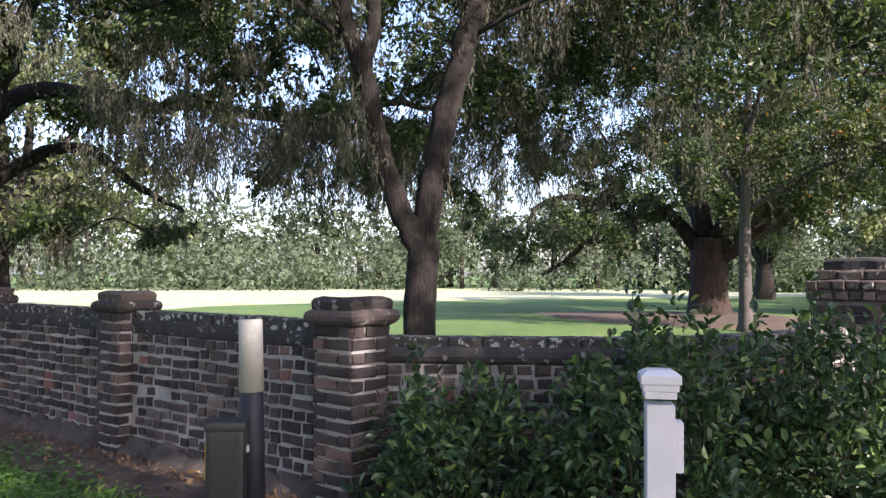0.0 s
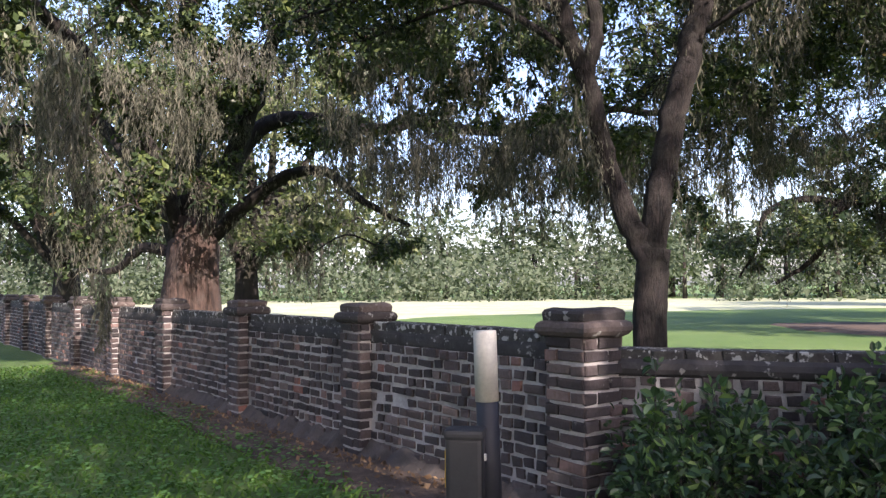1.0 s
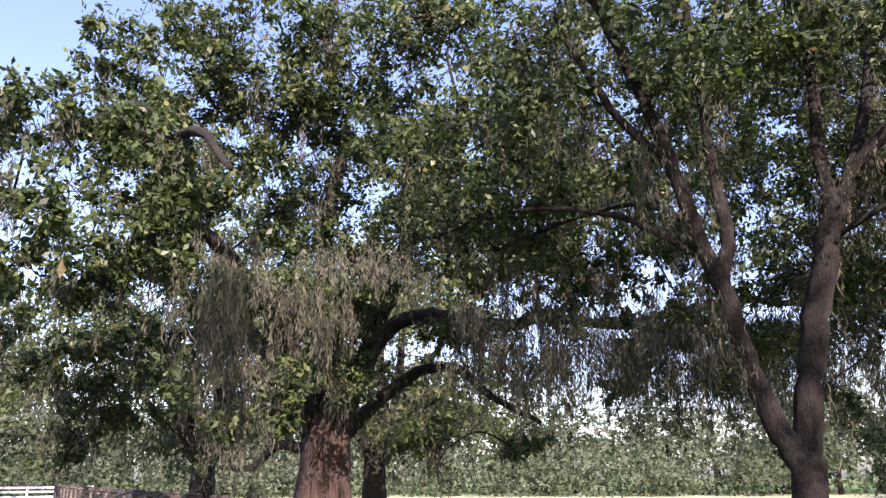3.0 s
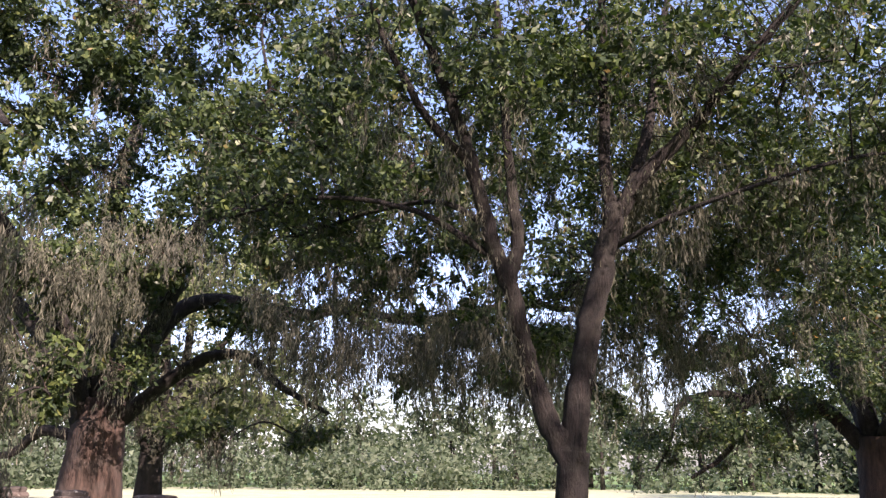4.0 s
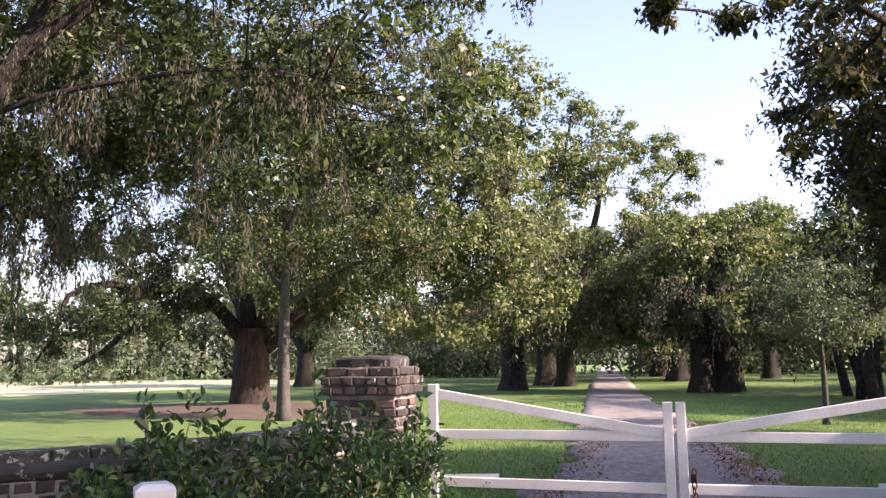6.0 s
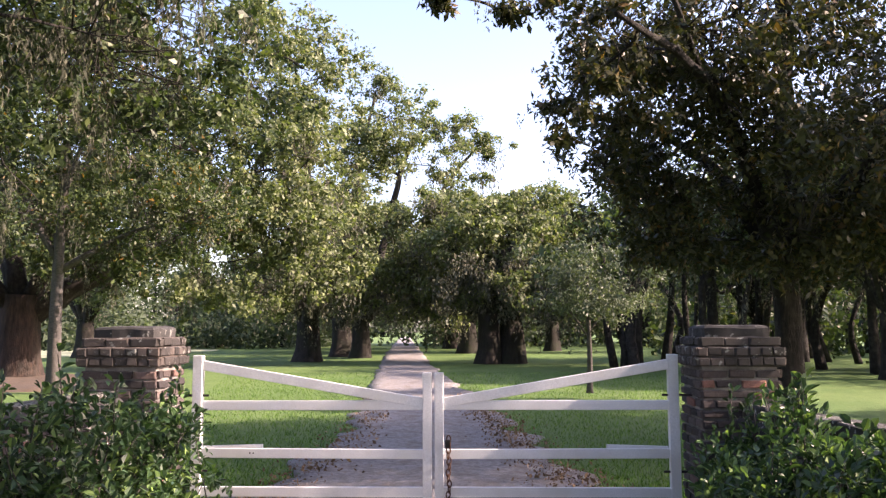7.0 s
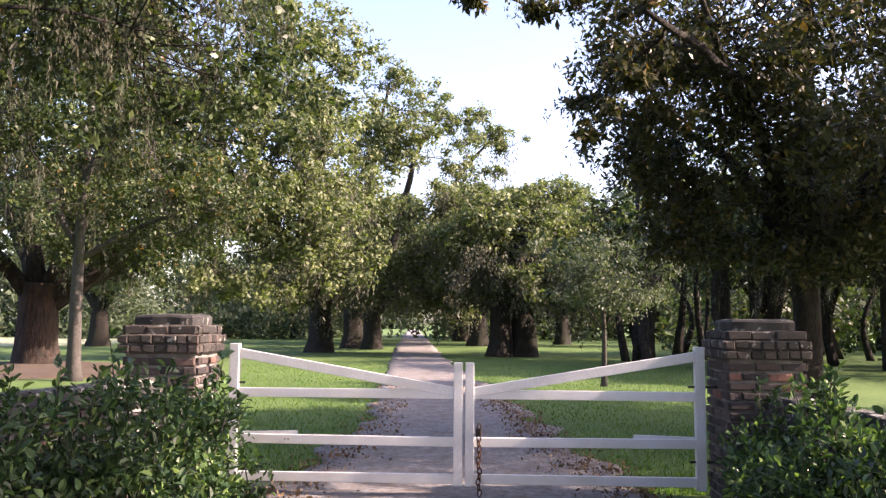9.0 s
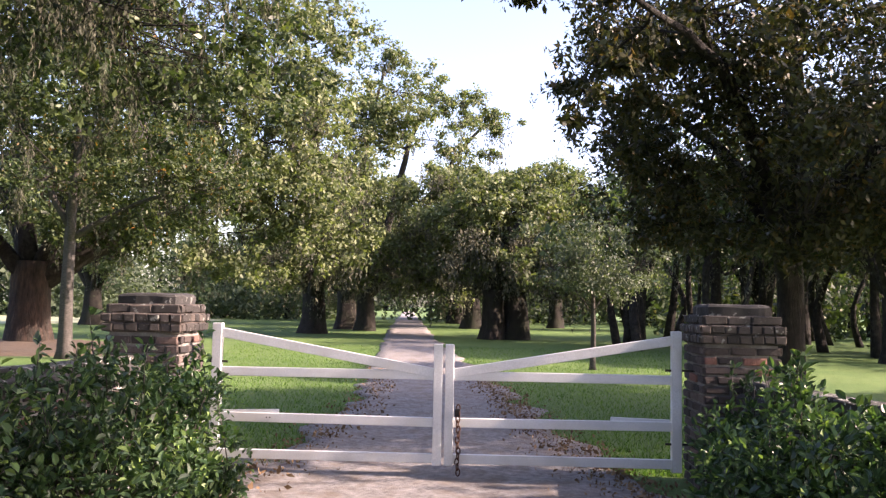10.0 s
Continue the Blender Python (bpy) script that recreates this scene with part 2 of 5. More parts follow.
def box(bm, c, s, bevel=0.0, turn=None):
    g = bmesh.ops.create_cube(bm, size=1)["verts"]
    m = Matrix.Translation(c) @ (turn or Matrix()) @ Matrix.Diagonal((*s, 1))
    bmesh.ops.transform(bm, matrix=m, verts=g)
    if bevel:
        es = list({e for v in g for e in v.link_edges})
        bmesh.ops.bevel(bm, geom=es, offset=bevel, segments=2, affect="EDGES", profile=0.6)
    return bm


def rough(bm, amount, scale=8.0):
    for v in bm.verts:
        v.co += Vector(noise.noise_vector(v.co * scale)) * amount
    return bm


def beam(bm, a, b, w, h, bevel=0.004):
    """A board from a to b, w thick (along y) and h high."""
    a, b = Vector(a), Vector(b)
    d = b - a
    turn = Matrix.Rotation(-math.atan2(d.z, d.x), 4, "Y")
    return box(bm, (a + b) / 2, (d.length, w, h), bevel, turn)


def tube_arrays(pts, radii, sides=8, bumpy=0.0):
    pts = np.asarray(pts, float)
    n = len(pts)
    tan = np.gradient(pts, axis=0)
    tan /= np.linalg.norm(tan, axis=1)[:, None] + 1e-9
    ref = np.where(np.abs(tan[:, 2:3]) > 0.8, np.array([[1.0, 0, 0]]), np.array([[0, 0, 1.0]]))
    ref = ref[n // 2][None].repeat(n, 0)
    u = np.cross(tan, ref)
    u /= np.linalg.norm(u, axis=1)[:, None] + 1e-9
    w = np.cross(tan, u)
    ang = np.linspace(0, 2 * np.pi, sides, endpoint=False)
    r = np.asarray(radii, float)[:, None] * np.ones(sides)
    if bumpy:
        ph = np.random.uniform(0, 6.28, 2)
        r = r * (1 + bumpy * np.random.uniform(-1, 1, (n, sides)) + bumpy * 2.2 * (np.sin(3 * ang + ph[0]) + 0.6 * np.sin(5 * ang + ph[1])))
    v = pts[:, None] + r[..., None] * (np.cos(ang)[None, :, None] * u[:, None] + np.sin(ang)[None, :, None] * w[:, None])
    v = v.reshape(-1, 3)
    f = [(i * sides + k, i * sides + (k + 1) % sides, (i + 1) * sides + (k + 1) % sides, (i + 1) * sides + k) for i in range(n - 1) for k in range(sides)]
    f.append(tuple(range(sides))[::-1])
    f.append(tuple((n - 1) * sides + k for k in range(sides)))
    return v, f


def tubes_mesh(name, tubes, mat):
    vs, fs, o = [], [], 0
    for pts, radii, sides, bumpy in tubes:
        v, f = tube_arrays(pts, radii, sides, bumpy)
        vs.append(v)
        fs += [tuple(i + o for i in q) for q in f]
        o += len(v)
    return mesh_from(name, np.concatenate(vs), fs, mat, True)


def smooth_path(pts, per=5):
    """Catmull-Rom through the points."""
    p = np.asarray(pts, float)
    p = np.vstack([2 * p[0] - p[1], p, 2 * p[-1] - p[-2]])
    out = []
    for i in range(1, len(p) - 2):
        for k in range(per):
            t = k / per
            a, b, c, d = p[i - 1], p[i], p[i + 1], p[i + 2]
            out.append(0.5 * (2 * b + (c - a) * t + (2 * a - 5 * b + 4 * c - d) * t * t + (3 * b - a - 3 * c + d) * t ** 3))
    out.append(p[-2])
    return np.array(out)


def unit(v):
    return v / (np.linalg.norm(v, axis=-1, keepdims=True) + 1e-9)


def leaf_quads(rng, centres, radii, per, size, flat=0.7, slim=0.45, core=0.1):
    """Leaves strewn round the clump centres, a folded rhombus each; the core share are larger sprays near the middle."""
    n = len(centres) * per
    c = np.repeat(centres, per, 0)
    r = np.repeat(np.asarray(radii), per)[:, None]
    inner = rng.random((n, 1)) < core
    d = unit(rng.normal(size=(n, 3))) * (rng.random((n, 1)) ** 0.45) * np.where(inner, 0.45, 1.0)
    d[:, 2] *= flat
    p = c + d * r
    out = unit(unit(d) * 0.9 + rng.normal(size=(n, 3)) * 0.55 + np.array([0, 0, 0.35]))
    axis = rng.normal(size=(n, 3)) + np.array([0, 0, -0.3])
    axis = unit(axis - out * (axis * out).sum(1, keepdims=True))
    side = np.cross(out, axis)
    up = np.cross(side, axis)
    L = size * rng.uniform(0.6, 1.3, (n, 1)) * np.where(inner, 1.6, 1.0)
    W = L * slim * rng.uniform(0.8, 1.2, (n, 1))
    p = p - axis * L * 0.4 * inner
    mid = p + axis * L * 0.5 + up * L * 0.1
    return np.stack([p, mid + side * W * 0.5, p + axis * L, mid - side * W * 0.5], 1)


def moss_quads(rng, tops, length, strands, width, spread=0.12):
    """Hanging beards: each a few tapering locks of fine wavy fibres."""
    n, nt, locks = len(tops) * strands, len(tops), 5
    lock = rng.normal(size=(nt, locks, 3)) * np.array([spread, spread, spread * 0.4])
    part_l = rng.uniform(0.3, 1.0, (nt, locks)) ** 1.3
    which = rng.integers(0, locks, (nt, strands))
    row = np.repeat(np.arange(nt), strands)
    off, pl = lock[row, which.ravel()], part_l[row, which.ravel()][:, None]
    L = np.repeat(np.asarray(length), strands)[:, None] * pl
    t = rng.random((n, 1)) ** 0.85
    body = np.sqrt(np.clip(t * 6, 0, 1)) * (1 - t) ** 0.75
    p = np.repeat(tops, strands, 0) + off + rng.normal(size=(n, 3)) * np.array([1, 1, 0.3]) * spread * 0.5 * (body + 0.05)
    p[:, 2] -= (t * L)[:, 0]
    heart = rng.random((n, 1)) < 0.3
    p[:, :2] -= ((p - np.repeat(tops, strands, 0) - off) * heart * 0.5)[:, :2]
    seg = np.clip(L * 0.18, 0.05, 0.17) * rng.uniform(0.5, 1.2, (n, 1)) * np.where(heart, 1.4, 1.0)
    a = rng.uniform(0, 2 * np.pi, n)
    s = np.stack([np.cos(a), np.sin(a), np.zeros(n)], 1) * width * rng.uniform(0.6, 1.7, (n, 1)) * np.where(heart, 2.2 * (1 - 0.6 * t), 1.0)
    way = unit(rng.normal(size=(n, 3)) * np.array([0.3, 0.3, 0.0]) + np.array([0, 0, -1.0])) * seg
    bow = rng.normal(size=(n, 3)) * seg * 0.1
    return np.stack([p - s * 0.3, p + way * 0.5 + s * 0.5 + bow, p + way, p + way * 0.5 - s * 0.5 + bow], 1)


def in_ellipsoids(rng, shells):
    """Clump centres and radii: shells of ((centre), (radii), count, clump radius), gathered into boughs with gaps between."""
    cs, rs = [], []
    for c, r, n, cr in shells:
        r = np.array(r, float)
        nb = max(4, n // 8)
        b = unit(rng.normal(size=(nb, 3))) * (rng.random((nb, 1)) ** 0.3) * r * 0.92
        k = rng.integers(0, nb, n)
        size = np.minimum(r.mean() * 0.9 / nb ** (1 / 3), cr * 2.2)
        d = b[k] + rng.normal(size=(n, 3)) * np.array([1.0, 1.0, 0.55]) * size * 0.62
        cs.append(np.array(c) + d)
        rs.append(cr * rng.uniform(0.55, 1.3, n))
    return np.concatenate(cs), np.concatenate(rs)


def lobes(rows, n=50, r0=1.2, clump=0.32, flat=0.78):
    """Crown shells from (x, y, z, radius) lobes, with as many clumps as their size asks."""
    return [((x, y, z), (r, r, r * flat), max(8, int(n * (r / r0) ** 2)), clump * (r / r0) ** 0.35) for x, y, z, r in rows]


def oak(name, label, trunk, limbs, shells, per=60, leaf=0.08, mat=LEAF_OAK, bark=BARK_DARK, moss=(0, 1.0, 20, 0.02), seed=1, twig=0.012, group="", twigs=0.8, moss_spread=0.15, category="tree", sides=10, slim=0.45, limb_bark=None, moss_rand=2.0, reach=2.2, flare=0.5, curtains=(), boughs=0.03):
    """A tree: trunk and limbs as (points, first radius, last radius); leaf clumps fill the shells, each reached by a twig."""
    rng = np.random.default_rng(seed)
    base = np.array(trunk[0][0])
    t = thing(name, label, category, group=group)
    nodes_p = []
    pts = smooth_path(trunk[0], 5)
    rad = np.linspace(trunk[1], trunk[2], len(pts))
    h = (pts[:, 2] - pts[0, 2])
    rad = rad * (1 + flare * np.exp(-h / (trunk[1] * 1.1)))
    part("trunk", tubes_mesh("trunk", [(pts, rad, sides + 8, 0.035)], bark), None, t)
    for lp, r0, r1 in limbs:
        q = smooth_path(lp, 5)
        q[1:-1] += rng.normal(size=(len(q) - 2, 3)) * min(r0, 0.3) * 0.09
        part("limb", tubes_mesh("limb", [(q, np.linspace(r0, r1, len(q)), sides, 0.04)], limb_bark or bark), None, t)
        nodes_p.append(q[2:])
    nodes_p = np.concatenate(nodes_p) if nodes_p else pts[-2:]
    for sc, sr, _, _ in sorted(shells, key=lambda q: np.linalg.norm(nodes_p - np.array(q[0]), axis=1).min()):
        gap = np.linalg.norm(nodes_p - np.array(sc), axis=1) + 0.5 * np.maximum(nodes_p[:, 2] - sc[2], 0)
        a, b = nodes_p[np.argmin(gap)], np.array(sc, float)
        d = np.linalg.norm(b - a)
        if boughs and 0.5 < d < 9:
            q = smooth_path([a, a * 0.6 + b * 0.4 + np.array([0, 0, 0.1 * d]) + rng.normal(size=3) * d * 0.07, b + rng.normal(size=3) * 0.15, b + (b - a) / d * sr[0] * 0.6], 4)
            r0 = min(boughs * (0.5 + 0.3 * d), boughs * 2)
            part("bough", tubes_mesh("bough", [(q, np.linspace(r0, r0 * 0.25, len(q)), 7, 0.05)], limb_bark or bark), None, t)
            nodes_p = np.vstack([nodes_p, q[3:]])
    c, r = in_ellipsoids(rng, shells)
    if twigs:
        tw = []
        for k in range(len(c)):
            if rng.random() > twigs:
                continue
            j = np.argmin(np.linalg.norm(nodes_p - c[k], axis=1) + rng.random(len(nodes_p)) * 0.4)
            a, b = nodes_p[j], c[k]
            m1 = a * 0.65 + b * 0.35 + rng.normal(size=3) * np.linalg.norm(b - a) * 0.1
            m2 = a * 0.3 + b * 0.7 + rng.normal(size=3) * np.linalg.norm(b - a) * 0.1
            d = np.linalg.norm(b - a)
            if d > reach:
                continue
            tw.append((np.array([a, m1, m2, b]), [twig * (0.8 + 0.5 * d), twig * (0.6 + 0.3 * d), twig * 0.6, twig * 0.25], 4, 0.0))
        if tw:
            tagged(part("twigwork", tubes_mesh("twigwork", tw, bark), None, t), kind="stuff")
    if leaf >= 0.26:
        part("crown", quads("crown", leaf_quads(rng, c, r, per, leaf * 1.15, 0.75, slim * 1.2)[:, 1:], mat, 3), None, t)
    else:
        part("crown", quads("crown", leaf_quads(rng, c, r, per, leaf, 0.75, slim), mat), None, t)
    nm, ml, ms, mw = moss
    if nm:
        low_c = c[np.argsort(c[:, 2] + rng.normal(size=len(c)) * moss_rand)][: max(8, int(len(c) * 0.55))]
        pick = np.concatenate([low_c[rng.integers(0, len(low_c), nm)], nodes_p[rng.integers(0, len(nodes_p), nm // 2)]])
        for cc, cr, cn in curtains:
            knots = np.array(cc) + rng.uniform(-1, 1, (max(2, cn // 6), 3)) * np.array(cr)
            pick = np.concatenate([pick, knots[rng.integers(0, len(knots), cn)] + rng.normal(size=(cn, 3)) * np.array([0.32, 0.32, 0.12])])
        pick = pick[pick[:, 2] > 0.9]
        part("moss", quads("moss", moss_quads(rng, pick, ml * rng.uniform(0.35, 1.2, len(pick)), ms, mw, moss_spread), MOSS), None, t, "grey-green hanging moss")
    return t

# ---- ground ----
def ground_sheet():
    n = 120
    k = np.linspace(-1, 1, n)
    ax = np.sign(k) * (np.abs(k) ** 2.6) * 900
    X, Y = np.meshgrid(ax - 4, ax - 2, indexing="ij")
    Zs = np.array([[0.035 * noise.noise(Vector((x * 0.25, y * 0.25, 0))) if abs(x) < 60 and abs(y) < 90 else 0.0 for x, y in zip(rx, ry)] for rx, ry in zip(X, Y)])
    v = np.stack([X, Y, Zs - 0.02], -1).reshape(-1, 3)
    f = [(i * n + j, (i + 1) * n + j, (i + 1) * n + j + 1, i * n + j + 1) for i in range(n - 1) for j in range(n - 1)]
    tagged(new("ground", mesh_from("ground", v, f, LAWN, True)), "mown green lawn with sunlit and shaded stretches", "lawn", kind="structure")


def patch(name, label, category, outline, mat, z=0.012, wob=0.12, sub=8, kind="structure", step=0.22):
    """A slightly domed ground patch with a ragged edge, from a coarse outline."""
    o = smooth_path(list(outline) + [outline[0]], sub)[:-1]
    cen = o.mean(0)
    rings = []
    for s in (1.0, 0.93, 0.75, 0.5, 0.2):
        ring = []
        for p in o:
            d = p - cen
            q = cen + d * s
            w = wob * (noise.noise(Vector((q[0] * 1.3, q[1] * 1.3, 3))) + 0.6 * noise.noise(Vector((q[0] * 4, q[1] * 4, 5)))) * s
            q = q + d / (np.linalg.norm(d) + 1e-6) * w
            zz = -0.03 if s == 1.0 else z + 0.03 + 0.03 * noise.noise(Vector((q[0] * 2, q[1] * 2, 9)))
            ring.append((q[0], q[1], zz))
        rings.append(ring)
    n = len(o)
    v = [p for r in rings for p in r]
    f = [(a * n + i, a * n + (i + 1) % n, (a + 1) * n + (i + 1) % n, (a + 1) * n + i) for a in range(4) for i in range(n)]
    f.append(tuple(4 * n + i for i in range(n)))
    return tagged(new(name, mesh_from(name, v, f, mat, True)), label, category, kind=kind)


ROAD = [(-14.0, 0.3, 3.6), (-6.0, 0.2, 3.0), (-2.0, 0.05, 2.3), (0.5, -0.05, 1.75), (4.0, -0.2, 1.45), (8.0, -0.45, 1.35), (20.0, -1.7, 1.25), (34.0, -3.05, 1.2), (60.0, -5.2, 1.3), (120.0, -10.2, 1.3), (240.0, -20.0, 1.3)]


def road_at(y):
    ys, xs, ws = zip(*ROAD)
    return float(np.interp(y, ys, xs)), float(np.interp(y, ys, ws))


def gravel_road():
    ys = np.concatenate([np.arange(-14, 14, 0.22), np.arange(14, 60, 1.0), np.arange(60, 241, 8.0)])
    cols = [-1.0, -0.96, -0.7, -0.35, 0, 0.35, 0.7, 0.96, 1.0]
    v, f = [], []
    for y in ys:
        x, w = road_at(y)
        for c in cols:
            wob = 0.42 * noise.noise(Vector((c * 3, y * 0.9, 1))) + 0.2 * noise.noise(Vector((c * 3, y * 4, 2)))
            z = -0.06 if abs(c) == 1 else 0.03 + 0.018 * noise.noise(Vector((c * 4, y * 1.7, 7))) - 0.02 * math.exp(-((abs(c) - 0.5) / 0.2) ** 2)
            v.append((x + c * (w + wob * (1 if abs(c) > 0.9 else 0)), y, z))
    m = len(cols)
    for i in range(len(ys) - 1):
        for j in range(m - 1):
            f.append((i * m + j, i * m + j + 1, (i + 1) * m + j + 1, (i + 1) * m + j))
    tagged(new("road", mesh_from("road", v, f, GRAVEL, True)), "pale gravel drive with worn wheel tracks", "road", kind="structure")


ground_sheet()
gravel_road()

# ---- boundary wall: plan ----
P3 = np.array([-4.38, -3.94])
ALONG = np.array([-0.9915, -0.13])
BAY = 2.64
COURSE = 0.083


class Line:
    """A plan line through points, with place and outward (camera side) normal at a length s along it."""

    def __init__(self, pts, flip=1):
        self.p = smooth_path([(x, y, 0) for x, y in pts], 8)[:, :2] if len(pts) > 2 else np.array(pts, float)
        d = np.linalg.norm(np.diff(self.p, axis=0), axis=1)
        self.s = np.concatenate([[0], np.cumsum(d)])
        self.length, self.flip = self.s[-1], flip

    def at(self, s):
        x, y = np.interp(s, self.s, self.p[:, 0]), np.interp(s, self.s, self.p[:, 1])
        a, b = max(s - 0.05, 0), min(s + 0.05, self.length)
        dx = np.interp(b, self.s, self.p[:, 0]) - np.interp(a, self.s, self.p[:, 0])
        dy = np.interp(b, self.s, self.p[:, 1]) - np.interp(a, self.s, self.p[:, 1])
        k = math.hypot(dx, dy)
        return (x, y), (dx / k, dy / k), (-dy / k * self.flip, dx / k * self.flip)


_rb = random.Random(5)


def brick_mesh(name, w, h, d, mat, seed):
    r = random.Random(seed)
    j = lambda a: r.uniform(-a, a)
    v = []
    for (yy, inset) in ((0, 0.0), (d * 0.75, 0.0), (d, 0.007)):
        for sx, sz in ((-1, -1), (1, -1), (1, 1), (-1, 1)):
            v.append((sx * (w / 2 - inset) + j(0.009), yy + j(0.003), sz * (h / 2 - inset) + j(0.006)))
    f = [(a * 4 + k, a * 4 + (k + 1) % 4, (a + 1) * 4 + (k + 1) % 4, (a + 1) * 4 + k) for a in range(2) for k in range(4)] + [(8, 9, 10, 11)]
    f = [q[::-1] for q in f]
    return mesh_from(name, v, f, mat)


STRETCHERS = [brick_mesh("brick", 0.205, 0.063, 0.03, BRICK, k) for k in range(8)]
HEADERS = [brick_mesh("brick", 0.1, 0.063, 0.03, BRICK, 20 + k) for k in range(8)]
COPERS = [brick_mesh("coping_brick", 0.2, 0.088, 0.036, LICHEN_STONE, 40 + k) for k in range(4)]
DARK_STRETCHERS = [brick_mesh("brick", 0.212, 0.066, 0.03, CAPBRICK, 60 + k) for k in range(4)]
DARK_HEADERS = [brick_mesh("brick", 0.1, 0.066, 0.03, CAPBRICK, 80 + k) for k in range(4)]


class Laying:
    """Sets bricks as parts of one thing, or joins them into one part when joined is set."""

    def __init__(self, parent, joined=False):
        self.parent, self.joined, self.v, self.f, self.mat, self.count = parent, joined, [], [], None, 0

    def put(self, me, pos, normal, tilt=0.0, scale=(1, 1, 1)):
        nx, ny = normal
        a = math.atan2(ny, nx) - math.pi / 2
        m = Matrix.Translation(pos) @ Matrix.Rotation(a, 4, "Z") @ Matrix.Rotation(tilt, 4, "Y") @ Matrix.Diagonal((*scale, 1))
        if self.joined or self.count >= 298:
            o = len(self.v)
            self.v += [m @ x.co for x in me.vertices]
            self.f += [tuple(i + o for i in p.vertices) for p in me.polygons]
            self.mat = me.materials[0]
            return
        self.count += 1
        ob = new(me.name.split(".")[0], me)
        ob.parent = self.parent
        ob.matrix_basis = m

    def done(self, name="bricks"):
        if self.v:
            tagged(part(name, mesh_from(name, self.v, self.f, self.mat), None, self.parent), kind="stuff")


def lay_face(lay, line, z0, courses, off, s0=0.0, s1=None, headers=HEADERS, stretchers=STRETCHERS, phase=0):
    s1 = line.length if s1 is None else s1
    for c in range(courses):
        z = z0 + (c + 0.5) * COURSE
        head = (c + phase) % 2 == 0
        s, step = s0 + _rb.uniform(-0.01, 0.01) - (0.06 if head else 0.0), 0.0
        while True:
            head = not head if _rb.random() > 0.6 else True
            kinds = headers if head else stretchers
            s += step / 2
            step = 0.12 if head else 0.226
            s += step / 2
            if s > s1 - step * 0.35:
                break
            if s - step / 2 < s0 - 0.02:
                s = s0 - 0.02 + step / 2
            w = step
            if s + step / 2 > s1:
                w = max(2 * (s1 - s) * 0.95, 0.05)
            (x, y), _, nrm = line.at(s)
            if _rb.random() > 0.012:
                k = _rb.choice(kinds)
                o = off + _rb.uniform(-0.009, 0.003)
                lay.put(k, (x + nrm[0] * o, y + nrm[1] * o, z + _rb.uniform(-0.007, 0.007)), nrm, _rb.uniform(-0.035, 0.035), (w / step * _rb.uniform(0.8, 0.95), 1, _rb.uniform(0.86, 1.08)))
    return lay


def lay_pier(lay, half, z0, courses, off, cuts, flatb, headb):
    """Courses of bricks round a square pier; cuts: the joints of odd and even courses as parts of a side."""
    for c in range(courses):
        for k, ln in enumerate(square_line(half)):
            cut = cuts[(c + k) % 2]
            for a, b in zip(cut[:-1], cut[1:]):
                w = (b - a) * 2 * half
                (x, y), _, nrm = ln.at((a + b) * half)
                me, full = (_rb.choice(flatb), 0.205) if w > 0.15 else (_rb.choice(headb), 0.096)
                o = off + _rb.uniform(-0.008, 0.004)
                lay.put(me, (x + nrm[0] * o, y + nrm[1] * o, z0 + (c + 0.5) * COURSE + _rb.uniform(-0.004, 0.004)), nrm, _rb.uniform(-0.025, 0.025), ((w - 0.016) / full * _rb.uniform(0.95, 1.03), 1, _rb.uniform(0.93, 1.05)))


def sweep(line, profile, mat, name, parent, step=0.12, wob=0.006):
    """A band along the line; profile: (off, z) points, closed."""
    n = max(2, int(line.length / step) + 1)
    v, f, m = [], [], len(profile)
    for i in range(n):
        s = line.length * i / (n - 1)
        (x, y), _, nrm = line.at(s)
        for o, z in profile:
            w = wob * noise.noise(Vector((x * 5, y * 5, z * 9 + o * 7)))
            v.append((x + nrm[0] * (o + w), y + nrm[1] * (o + w), z + w))
    for i in range(n - 1):
        for k in range(m):
            f.append((i * m + k, (i + 1) * m + k, (i + 1) * m + (k + 1) % m, i * m + (k + 1) % m))
    f.append(tuple(range(m)))
    f.append(tuple((n - 1) * m + k for k in range(m))[::-1])
    me = mesh_from(name, v, f, mat)
    bm = bmesh.new()
    bm.from_mesh(me)
    bmesh.ops.recalc_face_normals(bm, faces=bm.faces)
    bm.to_mesh(me)
    bm.free()
    return part(name, me, None, parent)


